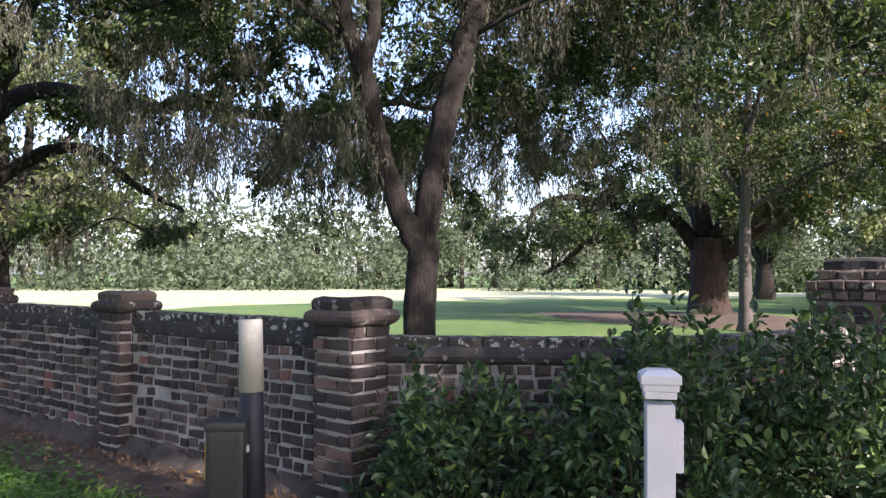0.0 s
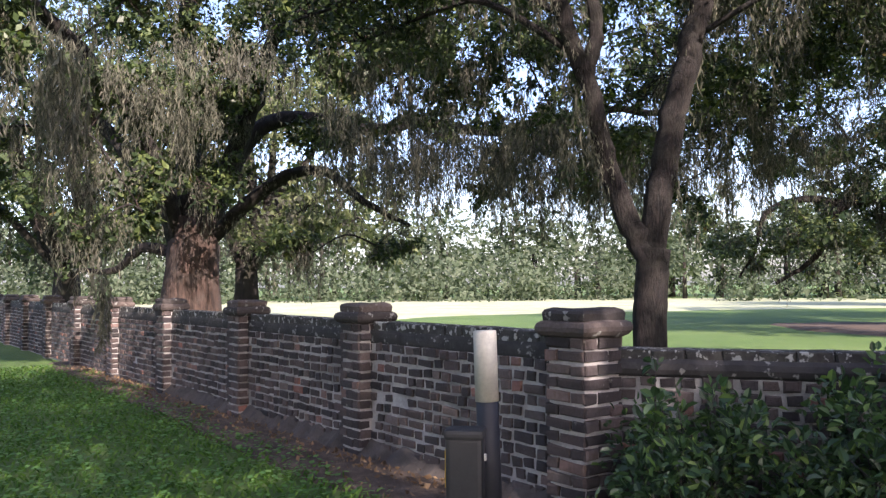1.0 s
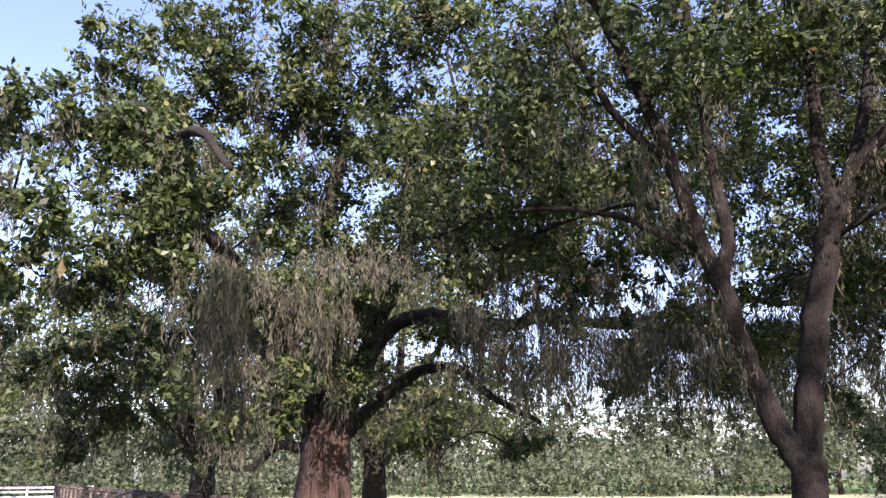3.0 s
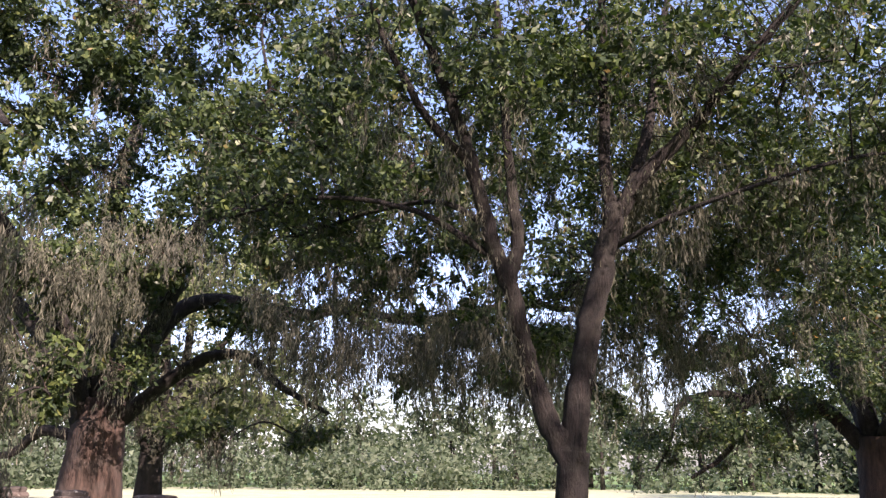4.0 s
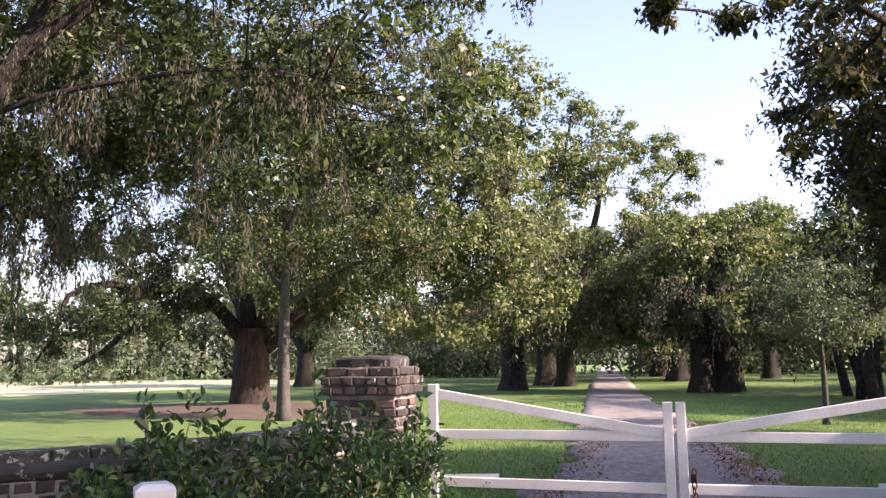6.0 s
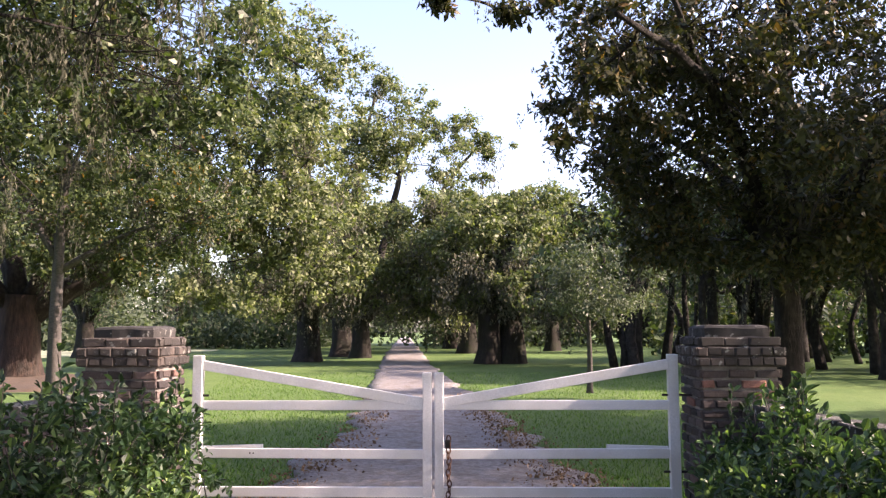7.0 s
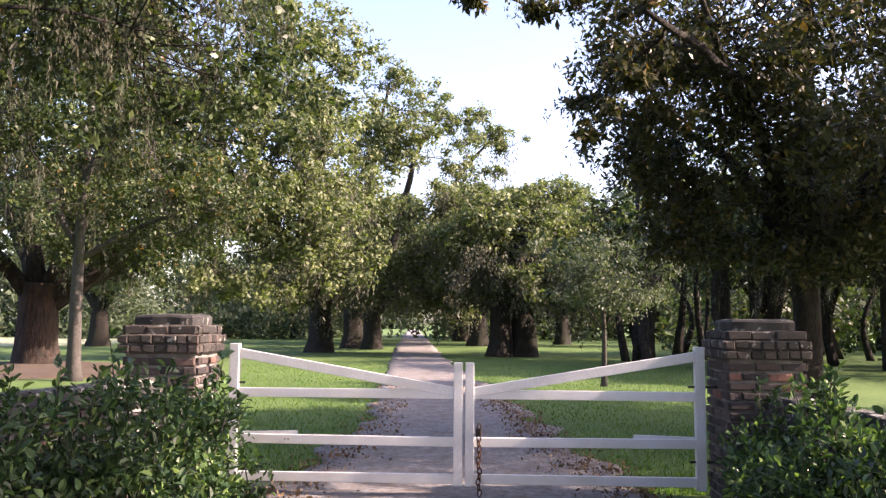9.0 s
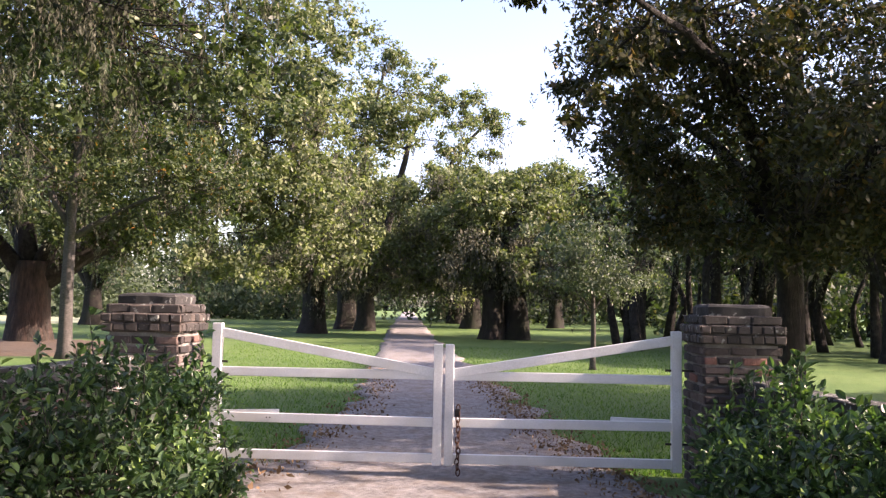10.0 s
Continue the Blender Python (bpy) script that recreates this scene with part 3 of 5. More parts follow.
def wall_bay(name, label, line, top, joined, thick=0.3, moulding=True):
    w = thing(name, label, "wall", kind="structure")
    body = round((top - 0.2) / COURSE) * COURSE + 0.004
    sweep(line, [(0, -0.1), (-thick, -0.1), (-thick, body + 0.02), (0, body + 0.02)], MORTAR, "mortar_core", w)
    lay = Laying(w, joined)
    lay_face(lay, line, 0.0, int(body / COURSE), -0.006)
    lay.done()
    # moulded course under the coping
    b = 0.04 if moulding else 0.012
    sweep(line, [(0.0, body - 0.012), (b * 0.7, body + 0.006), (b, body + 0.04), (b * 0.8, body + 0.075), (b * 0.2, body + 0.1), (-thick - 0.03, body + 0.1), (-thick - 0.03, body)], STONE, "moulded_course", w)
    # upper course of bricks on edge
    sweep(line, [(-0.01, body + 0.08), (-thick + 0.02, body + 0.08), (-thick + 0.03, top - 0.012), (-0.03, top - 0.012)], LICHEN_STONE, "coping_core", w)
    if not moulding and not joined:
        sweep(line, [(-0.02, -0.1), (-0.02, 0.16), (0.015, 0.14), (0.06, 0.09), (0.13, 0.03), (0.18, -0.1)], CONCRETE, "footing", w, 0.07, 0.05)
    cl = Laying(w, joined)
    s = 0.1
    while s < line.length - 0.08:
        (x, y), _, nrm = line.at(s)
        cl.put(_rb.choice(COPERS), (x - nrm[0] * 0.034, y - nrm[1] * 0.034, top - 0.05 + _rb.uniform(-0.006, 0.004)), nrm, _rb.uniform(-0.04, 0.04), (_rb.uniform(0.9, 1.08), 1, 1))
        s += 0.207
    cl.done("coping_bricks")
    return w


def ring_mesh(name, levels, mat, jitter=0.006, per=6, turn=0.0, seed=0):
    """A squarish stack from (half side, z) levels, its edges worn."""
    v, f = [], []
    n = per * 4
    for h, z in levels:
        for k in range(n):
            e, t = divmod(k, per)
            t = t / per * 2 - 1
            x, y = [(t, -1), (1, t), (-t, 1), (-1, -t)][e]
            q = max(abs(x), abs(y))
            c = 1 - 0.035 * (abs(x * y) ** 6)
            p = Vector((x * h * c, y * h * c, z))
            p += Vector(noise.noise_vector(p * 7 + Vector((seed * 3.1, 0, 0)))) * jitter
            v.append(p)
    for i in range(len(levels) - 1):
        for k in range(n):
            f.append((i * n + k, i * n + (k + 1) % n, (i + 1) * n + (k + 1) % n, (i + 1) * n + k))
    f.append(tuple(range(n))[::-1])
    f.append(tuple((len(levels) - 1) * n + k for k in range(n)))
    return mesh_from(name, v, f, mat)


def square_line(half, flip=-1):
    return [Line([(-half, -half), (half, -half)], -1), Line([(half, -half), (half, half)], -1), Line([(half, half), (-half, half)], -1), Line([(-half, half), (-half, -half)], -1)]


def wall_pier(at, turn, label, joined=False, half=0.17, top=1.33, seed=0, half_cap=0.245):
    p = thing("brick_pier", label, "pier", (at[0], at[1], 0), turn, "piers along the boundary wall")
    body = top - 0.175
    part("mortar_core", ring_mesh("mortar_core", [(half - 0.008, -0.1), (half - 0.008, body)], MORTAR, 0.003, seed=seed), None, p)
    lay = Laying(p, joined)
    lay_pier(lay, half, 0.0, int(body / COURSE) + 1, -0.016, ((0, 0.34, 1), (0, 0.66, 1)), STRETCHERS, HEADERS)
    lay.done()
    hc = half_cap
    part("cap_course", ring_mesh("cap_course", [(half + 0.004, body - 0.004), (hc - 0.02, body + 0.01), (hc - 0.002, body + 0.035), (hc, body + 0.062), (hc - 0.012, body + 0.088), (hc - 0.035, body + 0.1)], CAPBRICK, 0.011, 10, seed=seed), None, p, "projecting rounded weathered course")
    part("cap_top", ring_mesh("cap_top", [(hc - 0.04, body + 0.098), (hc - 0.034, body + 0.145), (hc - 0.045, body + 0.162), (hc - 0.085, top)], CAPBRICK, 0.013, 10, seed=seed + 7), None, p, "lichened chipped stone cap")
    return p


def gate_pier(at, label, top, seed, half=0.325):
    p = thing("gate_pier", label, "pier", (at[0], at[1], 0), 0, "pair of gate piers")
    body = top - 0.335
    part("mortar_core", ring_mesh("mortar_core", [(half - 0.008, -0.1), (half - 0.008, body)], DARK_MORTAR, 0.004, 8, seed=seed), None, p)
    lay = Laying(p)
    lay_pier(lay, half, 0.0, int(body / COURSE), -0.016, ((0, 0.34, 0.68, 1), (0, 0.17, 0.5, 0.83, 1)), STRETCHERS, HEADERS)
    lay.done()
    z = body - 0.01
    for i, (h, hh) in enumerate(((half + 0.032, 0.165), (half + 0.0, 0.08))):
        part("cap_course", ring_mesh("cap_course", [(h - 0.02, z), (h - 0.006, z + 0.012), (h - 0.006, z + hh - 0.012), (h - 0.02, z + hh)], CAPBRICK, 0.012, 9, seed=seed + i), None, p, "weathered corbelled course")
        l2 = Laying(p, True)
        lay_pier(l2, h, z, 2 if i == 0 else 1, -0.016, ((0, 0.14, 0.3, 0.45, 0.6, 0.74, 0.87, 1), (0, 0.12, 0.28, 0.42, 0.58, 0.72, 0.86, 1)) if i == 0 else ((0, 0.3, 0.62, 1), (0, 0.15, 0.45, 0.8, 1)), DARK_STRETCHERS, DARK_HEADERS)
        l2.done("cap_bricks")
        z += hh
    part("cap_top", ring_mesh("cap_top", [(half - 0.055, z - 0.01), (half - 0.05, z + 0.07), (half - 0.065, z + 0.09), (half - 0.12, z + 0.1)], STONE, 0.012, 9, seed=seed + 9), None, p, "flat worn stone top")
    return p


WING_L = [(-4.42, -3.9), (-3.95, -3.45), (-3.35, -2.9), (-2.9, -2.2), (-2.68, -1.3), (-2.64, -0.33)]
WING_R = [(-x - 0.1, y) for x, y in WING_L]


def build_walls():
    turn = math.degrees(math.atan2(ALONG[1], ALONG[0])) + 180
    for k in range(24):
        c = P3 + ALONG * BAY * k
        wall_pier(c, turn, "square brick wall pier with worn white mortar and stone cap" if k == 0 else "weathered brick wall pier with dark lichened cap", k > 3, 0.16 if k else 0.165, 1.33, k, 0.212 if k else 0.225)
        a, b = c + ALONG * 0.16, c + ALONG * (BAY - 0.16)
        off = np.array([0.0, -0.04])
        wall_bay(f"wall_bay_{k + 1}", "old brick boundary wall bay with pale mortar and lichened coping", Line([tuple(a + off), tuple(b + off)], 1), 1.18, k > 2, moulding=False)
    wall_bay("wall_wing_1", "curved brick wing wall behind green shrubs", Line(WING_L, -1), 1.08, False)
    wall_bay("wall_wing_2", "curved brick wing wall with dark coping, overgrown", Line(WING_R, 1), 0.98, False)
    gate_pier((-2.65, 0.0), "tall brick gate pier with dark corbelled cap", 1.62, 3)
    gate_pier((2.56, 0.0), "tall mossy brick gate pier with stepped cap", 1.61, 13)

# ---- gate ----
def gate_leaf(mirror, label):
    s = -1 if mirror else 1
    g = thing("gate_leaf", label, "gate", group="leaves of the drive gate")

    def board(name, a, b, w, h, lab=""):
        bm = bmesh.new()
        beam(bm, (a[0] * s, a[1], a[2]), (b[0] * s, b[1], b[2]), w, h, 0.005)
        rough(bm, 0.002, 5)
        return part(name, bm, WHITE, g, lab)

    def post(name, x, z0, z1, w):
        bm = bmesh.new()
        box(bm, (x * s, 0, (z0 + z1) / 2), (w, 0.075, z1 - z0), 0.006)
        return part(name, bm, WHITE, g)

    post("hinge_stile", -2.077, 0.115, 1.36, 0.086)
    post("meeting_stile", -0.052, 0.125, 1.205, 0.078)
    board("rail", (-2.034, 0, 0.185), (-0.091, 0, 0.185), 0.045, 0.082)
    board("rail", (-2.034, 0, 0.515), (-0.091, 0, 0.505), 0.045, 0.082)
    board("rail", (-2.034, 0, 0.925), (-0.091, 0, 0.925), 0.045, 0.082)
    board("brace", (-2.034, -0.004, 1.275), (-0.091, -0.004, 0.945), 0.045, 0.085, "sloping top brace board")
    board("splice_board", (-2.03, 0.036, 0.545), (-1.5, 0.036, 0.56), 0.02, 0.05, "short white splice board")
    for z in (0.3, 0.95):
        bm = bmesh.new()
        beam(bm, (-2.25 * s, 0.0, z + 0.06), (-1.98 * s, 0.0, z + 0.06), 0.012, 0.02, 0.002)
        part("hinge", bm, IRON, g, "black iron hinge strap")
    if not mirror:
        for dx in (-0.05, -0.02):
            bm = bmesh.new()
            box(bm, (-1.55 + dx, -0.026, 0.515), (0.012, 0.006, 0.012), 0.002)
            part("bolt", bm, IRON, g)
    return g


def chain():
    c = thing("gate_chain", "rusty iron chain hanging from the gate meeting stiles", "chain")
    z, k = 0.64, 0
    while z > 0.04:
        v, f = [], []
        n, m = 12, 5
        ry, rx, rt = 0.032, 0.019, 0.0065
        for i in range(n):
            a = 2 * math.pi * i / n
            for j in range(m):
                b = 2 * math.pi * j / m
                cx, cz = math.cos(a) * rx, math.sin(a) * ry
                nx, nz = math.cos(a), math.sin(a)
                v.append((cx + nx * rt * math.cos(b), rt * math.sin(b), cz + nz * rt * math.cos(b)))
        f = [(i * m + j, i * m + (j + 1) % m, ((i + 1) % n) * m + (j + 1) % m, ((i + 1) % n) * m + j) for i in range(n) for j in range(m)]
        ob = part("link", mesh_from("link", v, f, RUST, True), None, c)
        ob.matrix_basis = pose(0.135 + 0.006 * math.sin(k * 1.7), -0.055, z, 0, 8 * math.sin(k * 2.1), 90 * (k % 2) + 25)
        z -= 0.047
        k += 1
    bm = bmesh.new()
    box(bm, (0.13, -0.055, 0.6), (0.05, 0.03, 0.07), 0.008)
    part("padlock", bm, IRON, c, "small dark padlock")


def white_post():
    p = thing("vinyl_post", "white vinyl post with moulded cap in front of shrubs", "post", (-1.9, -4.38, 0.04), 38)
    bm = bmesh.new()
    box(bm, (0, 0, 0.45), (0.105, 0.105, 1.0), 0.005)
    part("shaft", bm, VINYL, p)
    for name, h, z, hz in (("cap_collar", 0.118, 0.985, 0.028), ("cap_collar", 0.132, 1.012, 0.026)):
        bm = bmesh.new()
        box(bm, (0, 0, z), (h, h, hz), 0.004)
        part(name, bm, VINYL, p)
    bm = bmesh.new()
    box(bm, (0, 0, 1.043), (0.15, 0.15, 0.036), 0.006)
    part("cap", bm, VINYL, p, "white moulded post cap")
    me = mesh_from("cap_peak", [(-.072, -.072, 1.06), (.072, -.072, 1.06), (.072, .072, 1.06), (-.072, .072, 1.06), (-.045, -.045, 1.078), (.045, -.045, 1.078), (.045, .045, 1.078), (-.045, .045, 1.078)], [(0, 1, 5, 4), (1, 2, 6, 5), (2, 3, 7, 6), (3, 0, 4, 7), (4, 5, 6, 7)], VINYL)
    part("cap_peak", me, None, p)
    bm = bmesh.new()
    box(bm, (0.068, 0.0, 0.79), (0.034, 0.075, 0.19), 0.006)
    part("side_box", bm, VINYL, p, "small white box on the post side")


def cylinder(r0, r1, z0, z1, n=24, bev=0.006):
    levels = [(r0, z0), (r0 + (r1 - r0) * 0.98, z1 - bev), (r1 - bev, z1)]
    v = [(r * math.cos(2 * math.pi * k / n), r * math.sin(2 * math.pi * k / n), z) for r, z in levels for k in range(n)]
    f = [(i * n + k, i * n + (k + 1) % n, (i + 1) * n + (k + 1) % n, (i + 1) * n + k) for i in range(2) for k in range(n)]
    f += [tuple(2 * n + k for k in range(n)), tuple(range(n))[::-1]]
    return v, f


def marker_post():
    p = thing("marker_post", "round marker post, dark blue with a white top", "post", (-4.26, -4.7, 0), 0)
    p.rotation_euler = (radians(1.0), radians(-1.2), 0)
    part("shaft", mesh_from("shaft", *cylinder(0.066, 0.064, -0.1, 0.83), NAVY, True), None, p, "dark blue lower shaft")
    part("sleeve", mesh_from("sleeve", *cylinder(0.068, 0.066, 0.82, 1.22), OFFWHITE, True), None, p, "aged white top sleeve")


def pedestal():
    p = thing("utility_pedestal", "dark grey plastic utility pedestal with yellow label", "utility box", (-4.14, -4.94, 0), 52)
    bm = bmesh.new()
    box(bm, (0, 0, 0.31), (0.2, 0.16, 0.72), 0.025)
    part("body", bm, BOXGREY, p)
    bm = bmesh.new()
    box(bm, (0, 0, 0.68), (0.215, 0.175, 0.055), 0.02)
    part("lid", bm, BOXGREY, p, "rounded cap of the pedestal")
    bm = bmesh.new()
    box(bm, (-0.102, -0.03, 0.5), (0.004, 0.05, 0.2), 0.001)
    lab = part("label_plate", bm, YELLOW, p, "yellow warning label")
    for k in range(5):
        bm = bmesh.new()
        box(bm, (-0.1055, -0.03, 0.575 - k * 0.033), (0.002, 0.034, 0.01 if k % 2 else 0.016), 0)
        part("print_bar", bm, BLACK, lab)
    bm = bmesh.new()
    box(bm, (0.104, 0.02, 0.55), (0.016, 0.03, 0.035), 0.004)
    part("latch", bm, OFFWHITE, p)


# ---- plants ----
def big_leaf_quads(rng, centres, radii, per, size, up=0.35):
    """Folded pointed leaves of two halves, each with a bend."""
    n = len(centres) * per
    c = np.repeat(centres, per, 0)
    r = np.repeat(np.asarray(radii), per)[:, None]
    d = unit(rng.normal(size=(n, 3))) * (rng.random((n, 1)) ** 0.4)
    p = c + d * r
    axis = unit(unit(d) * 0.8 + rng.normal(size=(n, 3)) * 0.5 + np.array([0, 0, up]))
    side = unit(np.cross(axis, np.array([0, 0, 1.0]) + rng.normal(size=(n, 3)) * 0.5))
    nrm = np.cross(side, axis)
    L = size * rng.uniform(0.6, 1.3, (n, 1))
    W = L * 0.56
    a = p + axis * L * 0.35
    b = p + axis * L * 0.72 - nrm * L * 0.03
    tip = p + axis * L - nrm * L * 0.1
    lift = nrm * W * 0.22
    q1 = np.stack([p, a + side * W * 0.5 + lift, b + side * W * 0.4 + lift, tip], 1)
    q2 = np.stack([p, tip, b - side * W * 0.4 + lift, a - side * W * 0.5 + lift], 1)
    return np.concatenate([q1, q2])


def shrub(at, r, h, n, seed, label, sprigs=4, leaf=0.066, per=26, mat=None):
    rng = np.random.default_rng(seed)
    s = thing("shrub", label, "shrub", group="shrubs by the gate walls")
    cen = np.array([at[0], at[1], 0.0])
    d = unit(rng.normal(size=(n, 3)))
    d[:, 2] = np.abs(d[:, 2])
    lump = np.array([1 + 0.22 * noise.noise(Vector(x) * 2.2 + Vector((seed, 0, 0))) for x in d])[:, None]
    c = cen + d * np.array([r, r, h]) * (rng.random((n, 1)) ** 0.3) * lump
    c[:, 2] = np.maximum(c[:, 2], 0.08)
    rad = rng.uniform(0.09, 0.17, n)
    stems = []
    for k in range(0, n, 2):
        b0 = cen + np.array([rng.normal() * 0.12, rng.normal() * 0.12, -0.05])
        m = b0 * 0.5 + c[k] * 0.5 + rng.normal(size=3) * 0.05
        stems.append((np.array([b0, m, c[k]]), [0.009, 0.006, 0.003], 4, 0))
    tops, sp = [], []
    for k in range(sprigs):
        a = rng.uniform(0, 6.28)
        b0 = cen + np.array([math.cos(a) * r * 0.6 * rng.random(), math.sin(a) * r * 0.6 * rng.random(), h * 0.75])
        tip = b0 + np.array([rng.normal() * 0.05, rng.normal() * 0.05, rng.uniform(0.25, 0.5)])
        stems.append((np.array([b0, (b0 + tip) / 2 + rng.normal(size=3) * 0.01, tip]), [0.006, 0.005, 0.003], 4, 0))
        for t in np.linspace(0.15, 1, 6):
            sp.append(b0 + (tip - b0) * t)
    tagged(part("stemwork", tubes_mesh("stemwork", stems, BARK_GREY), None, s), kind="stuff")
    q = big_leaf_quads(rng, c, rad, per, leaf)
    if sp:
        q = np.concatenate([q, big_leaf_quads(rng, np.array(sp), np.full(len(sp), 0.03), 4, leaf * 1.1, 0.5)])
    part("leaves", quads("leaves", q, mat or LEAF_BUSH), None, s)
    return s


def walk_limb(rng, start, way, length, n=6, wander=0.35, rise=0.0):
    p, d, out = np.array(start, float), unit(np.array(way, float)), []
    for k in range(n + 1):
        out.append(p.copy())
        d = unit(d + rng.normal(size=3) * wander + np.array([0, 0, rise]))
        p = p + d * length / n
    return out


def live_oak(at, height, spread, label, seed, r=0.8, per=46, leaf=0.2, clumps=640, clump=0.62, mat=None, low=3.2, moss=(60, 1.2, 34, 0.028), group="oaks of the avenue", lean=(0, 0), lobes_n=9, bark=None, crown=None, fork_z=2.3):
    """A spreading old oak: a short stout trunk, arching limbs, and a lobed crown."""
    rng = np.random.default_rng(seed)
    x, y = at
    fork = np.array([x + lean[0] * 0.15, y + lean[1] * 0.15, fork_z])
    limbs, shells = [], []
    if crown:
        mid = np.array(crown)[:, :3].mean(0)
        for cx, cy, cz, cr in crown[::2]:
            c = np.array([cx, cy, cz - cr * 0.3])
            m1 = fork + (c - fork) * 0.35 + np.array([0, 0, 0.5]) + rng.normal(size=3) * 0.4
            limbs.append(([fork - np.array([0, 0, 0.4]), m1, m1 * 0.45 + c * 0.55 + rng.normal(size=3) * 0.5, c], r * rng.uniform(0.22, 0.36), 0.07))
        back = [(2 * x - cx * 0.6 - mid[0] * 0.4, 2 * y - cy * 0.6 - mid[1] * 0.4 + 2, cz * 0.85, cr * 1.25) for cx, cy, cz, cr in crown[::3]]
        trunk = ([(x, y, -0.15), (x + 0.05, y, 0.9), tuple(fork)], r * 0.6, r * 0.56)
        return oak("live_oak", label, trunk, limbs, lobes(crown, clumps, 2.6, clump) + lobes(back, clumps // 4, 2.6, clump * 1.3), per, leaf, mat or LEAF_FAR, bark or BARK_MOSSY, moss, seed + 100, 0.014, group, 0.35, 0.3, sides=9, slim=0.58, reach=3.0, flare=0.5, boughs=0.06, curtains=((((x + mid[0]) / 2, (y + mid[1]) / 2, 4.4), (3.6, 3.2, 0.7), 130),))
    for k in range(lobes_n):
        a = 2 * math.pi * (k + rng.uniform(-0.3, 0.3)) / lobes_n
        out = spread * rng.uniform(0.45, 0.85)
        zc = low + (height - low) * (0.1 + 0.62 * rng.random())
        c = np.array([x + lean[0] + math.cos(a) * out, y + lean[1] + math.sin(a) * out, zc])
        m1 = fork + (c - fork) * 0.35 + np.array([0, 0, 0.8]) + rng.normal(size=3) * 0.4
        m2 = fork + (c - fork) * 0.7 + np.array([0, 0, 0.4]) + rng.normal(size=3) * 0.5
        limbs.append(([fork - np.array([0, 0, 0.4]), m1, m2, c], r * rng.uniform(0.22, 0.34), 0.06))
        sr = spread * rng.uniform(0.3, 0.46)
        shells.append((c, (sr, sr, sr * 0.62), clumps // (lobes_n + 2), clump))
    for k in range(2):
        top = np.array([x + lean[0] + rng.normal() * spread * 0.2, y + lean[1] + rng.normal() * spread * 0.2, height - spread * 0.3])
        limbs.append(([fork - np.array([0, 0, 0.4]), fork * 0.6 + top * 0.4 + rng.normal(size=3) * 0.5, top], r * 0.5, 0.08))
        shells.append((top, (spread * 0.42, spread * 0.42, spread * 0.3), clumps // (lobes_n + 2), clump))
    mid = np.array([x + lean[0], y + lean[1], low + (height - low) * 0.5])
    shells.append((mid, (spread * 0.72, spread * 0.72, (height - low) * 0.42), clumps // 3, clump))
    r *= 0.8
    trunk = ([(x, y, -0.15), (x + 0.05, y, 0.9), tuple(fork)], r, r * 0.75)
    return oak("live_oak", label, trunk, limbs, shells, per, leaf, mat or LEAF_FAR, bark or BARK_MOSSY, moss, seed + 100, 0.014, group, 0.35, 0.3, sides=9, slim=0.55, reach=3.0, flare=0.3)


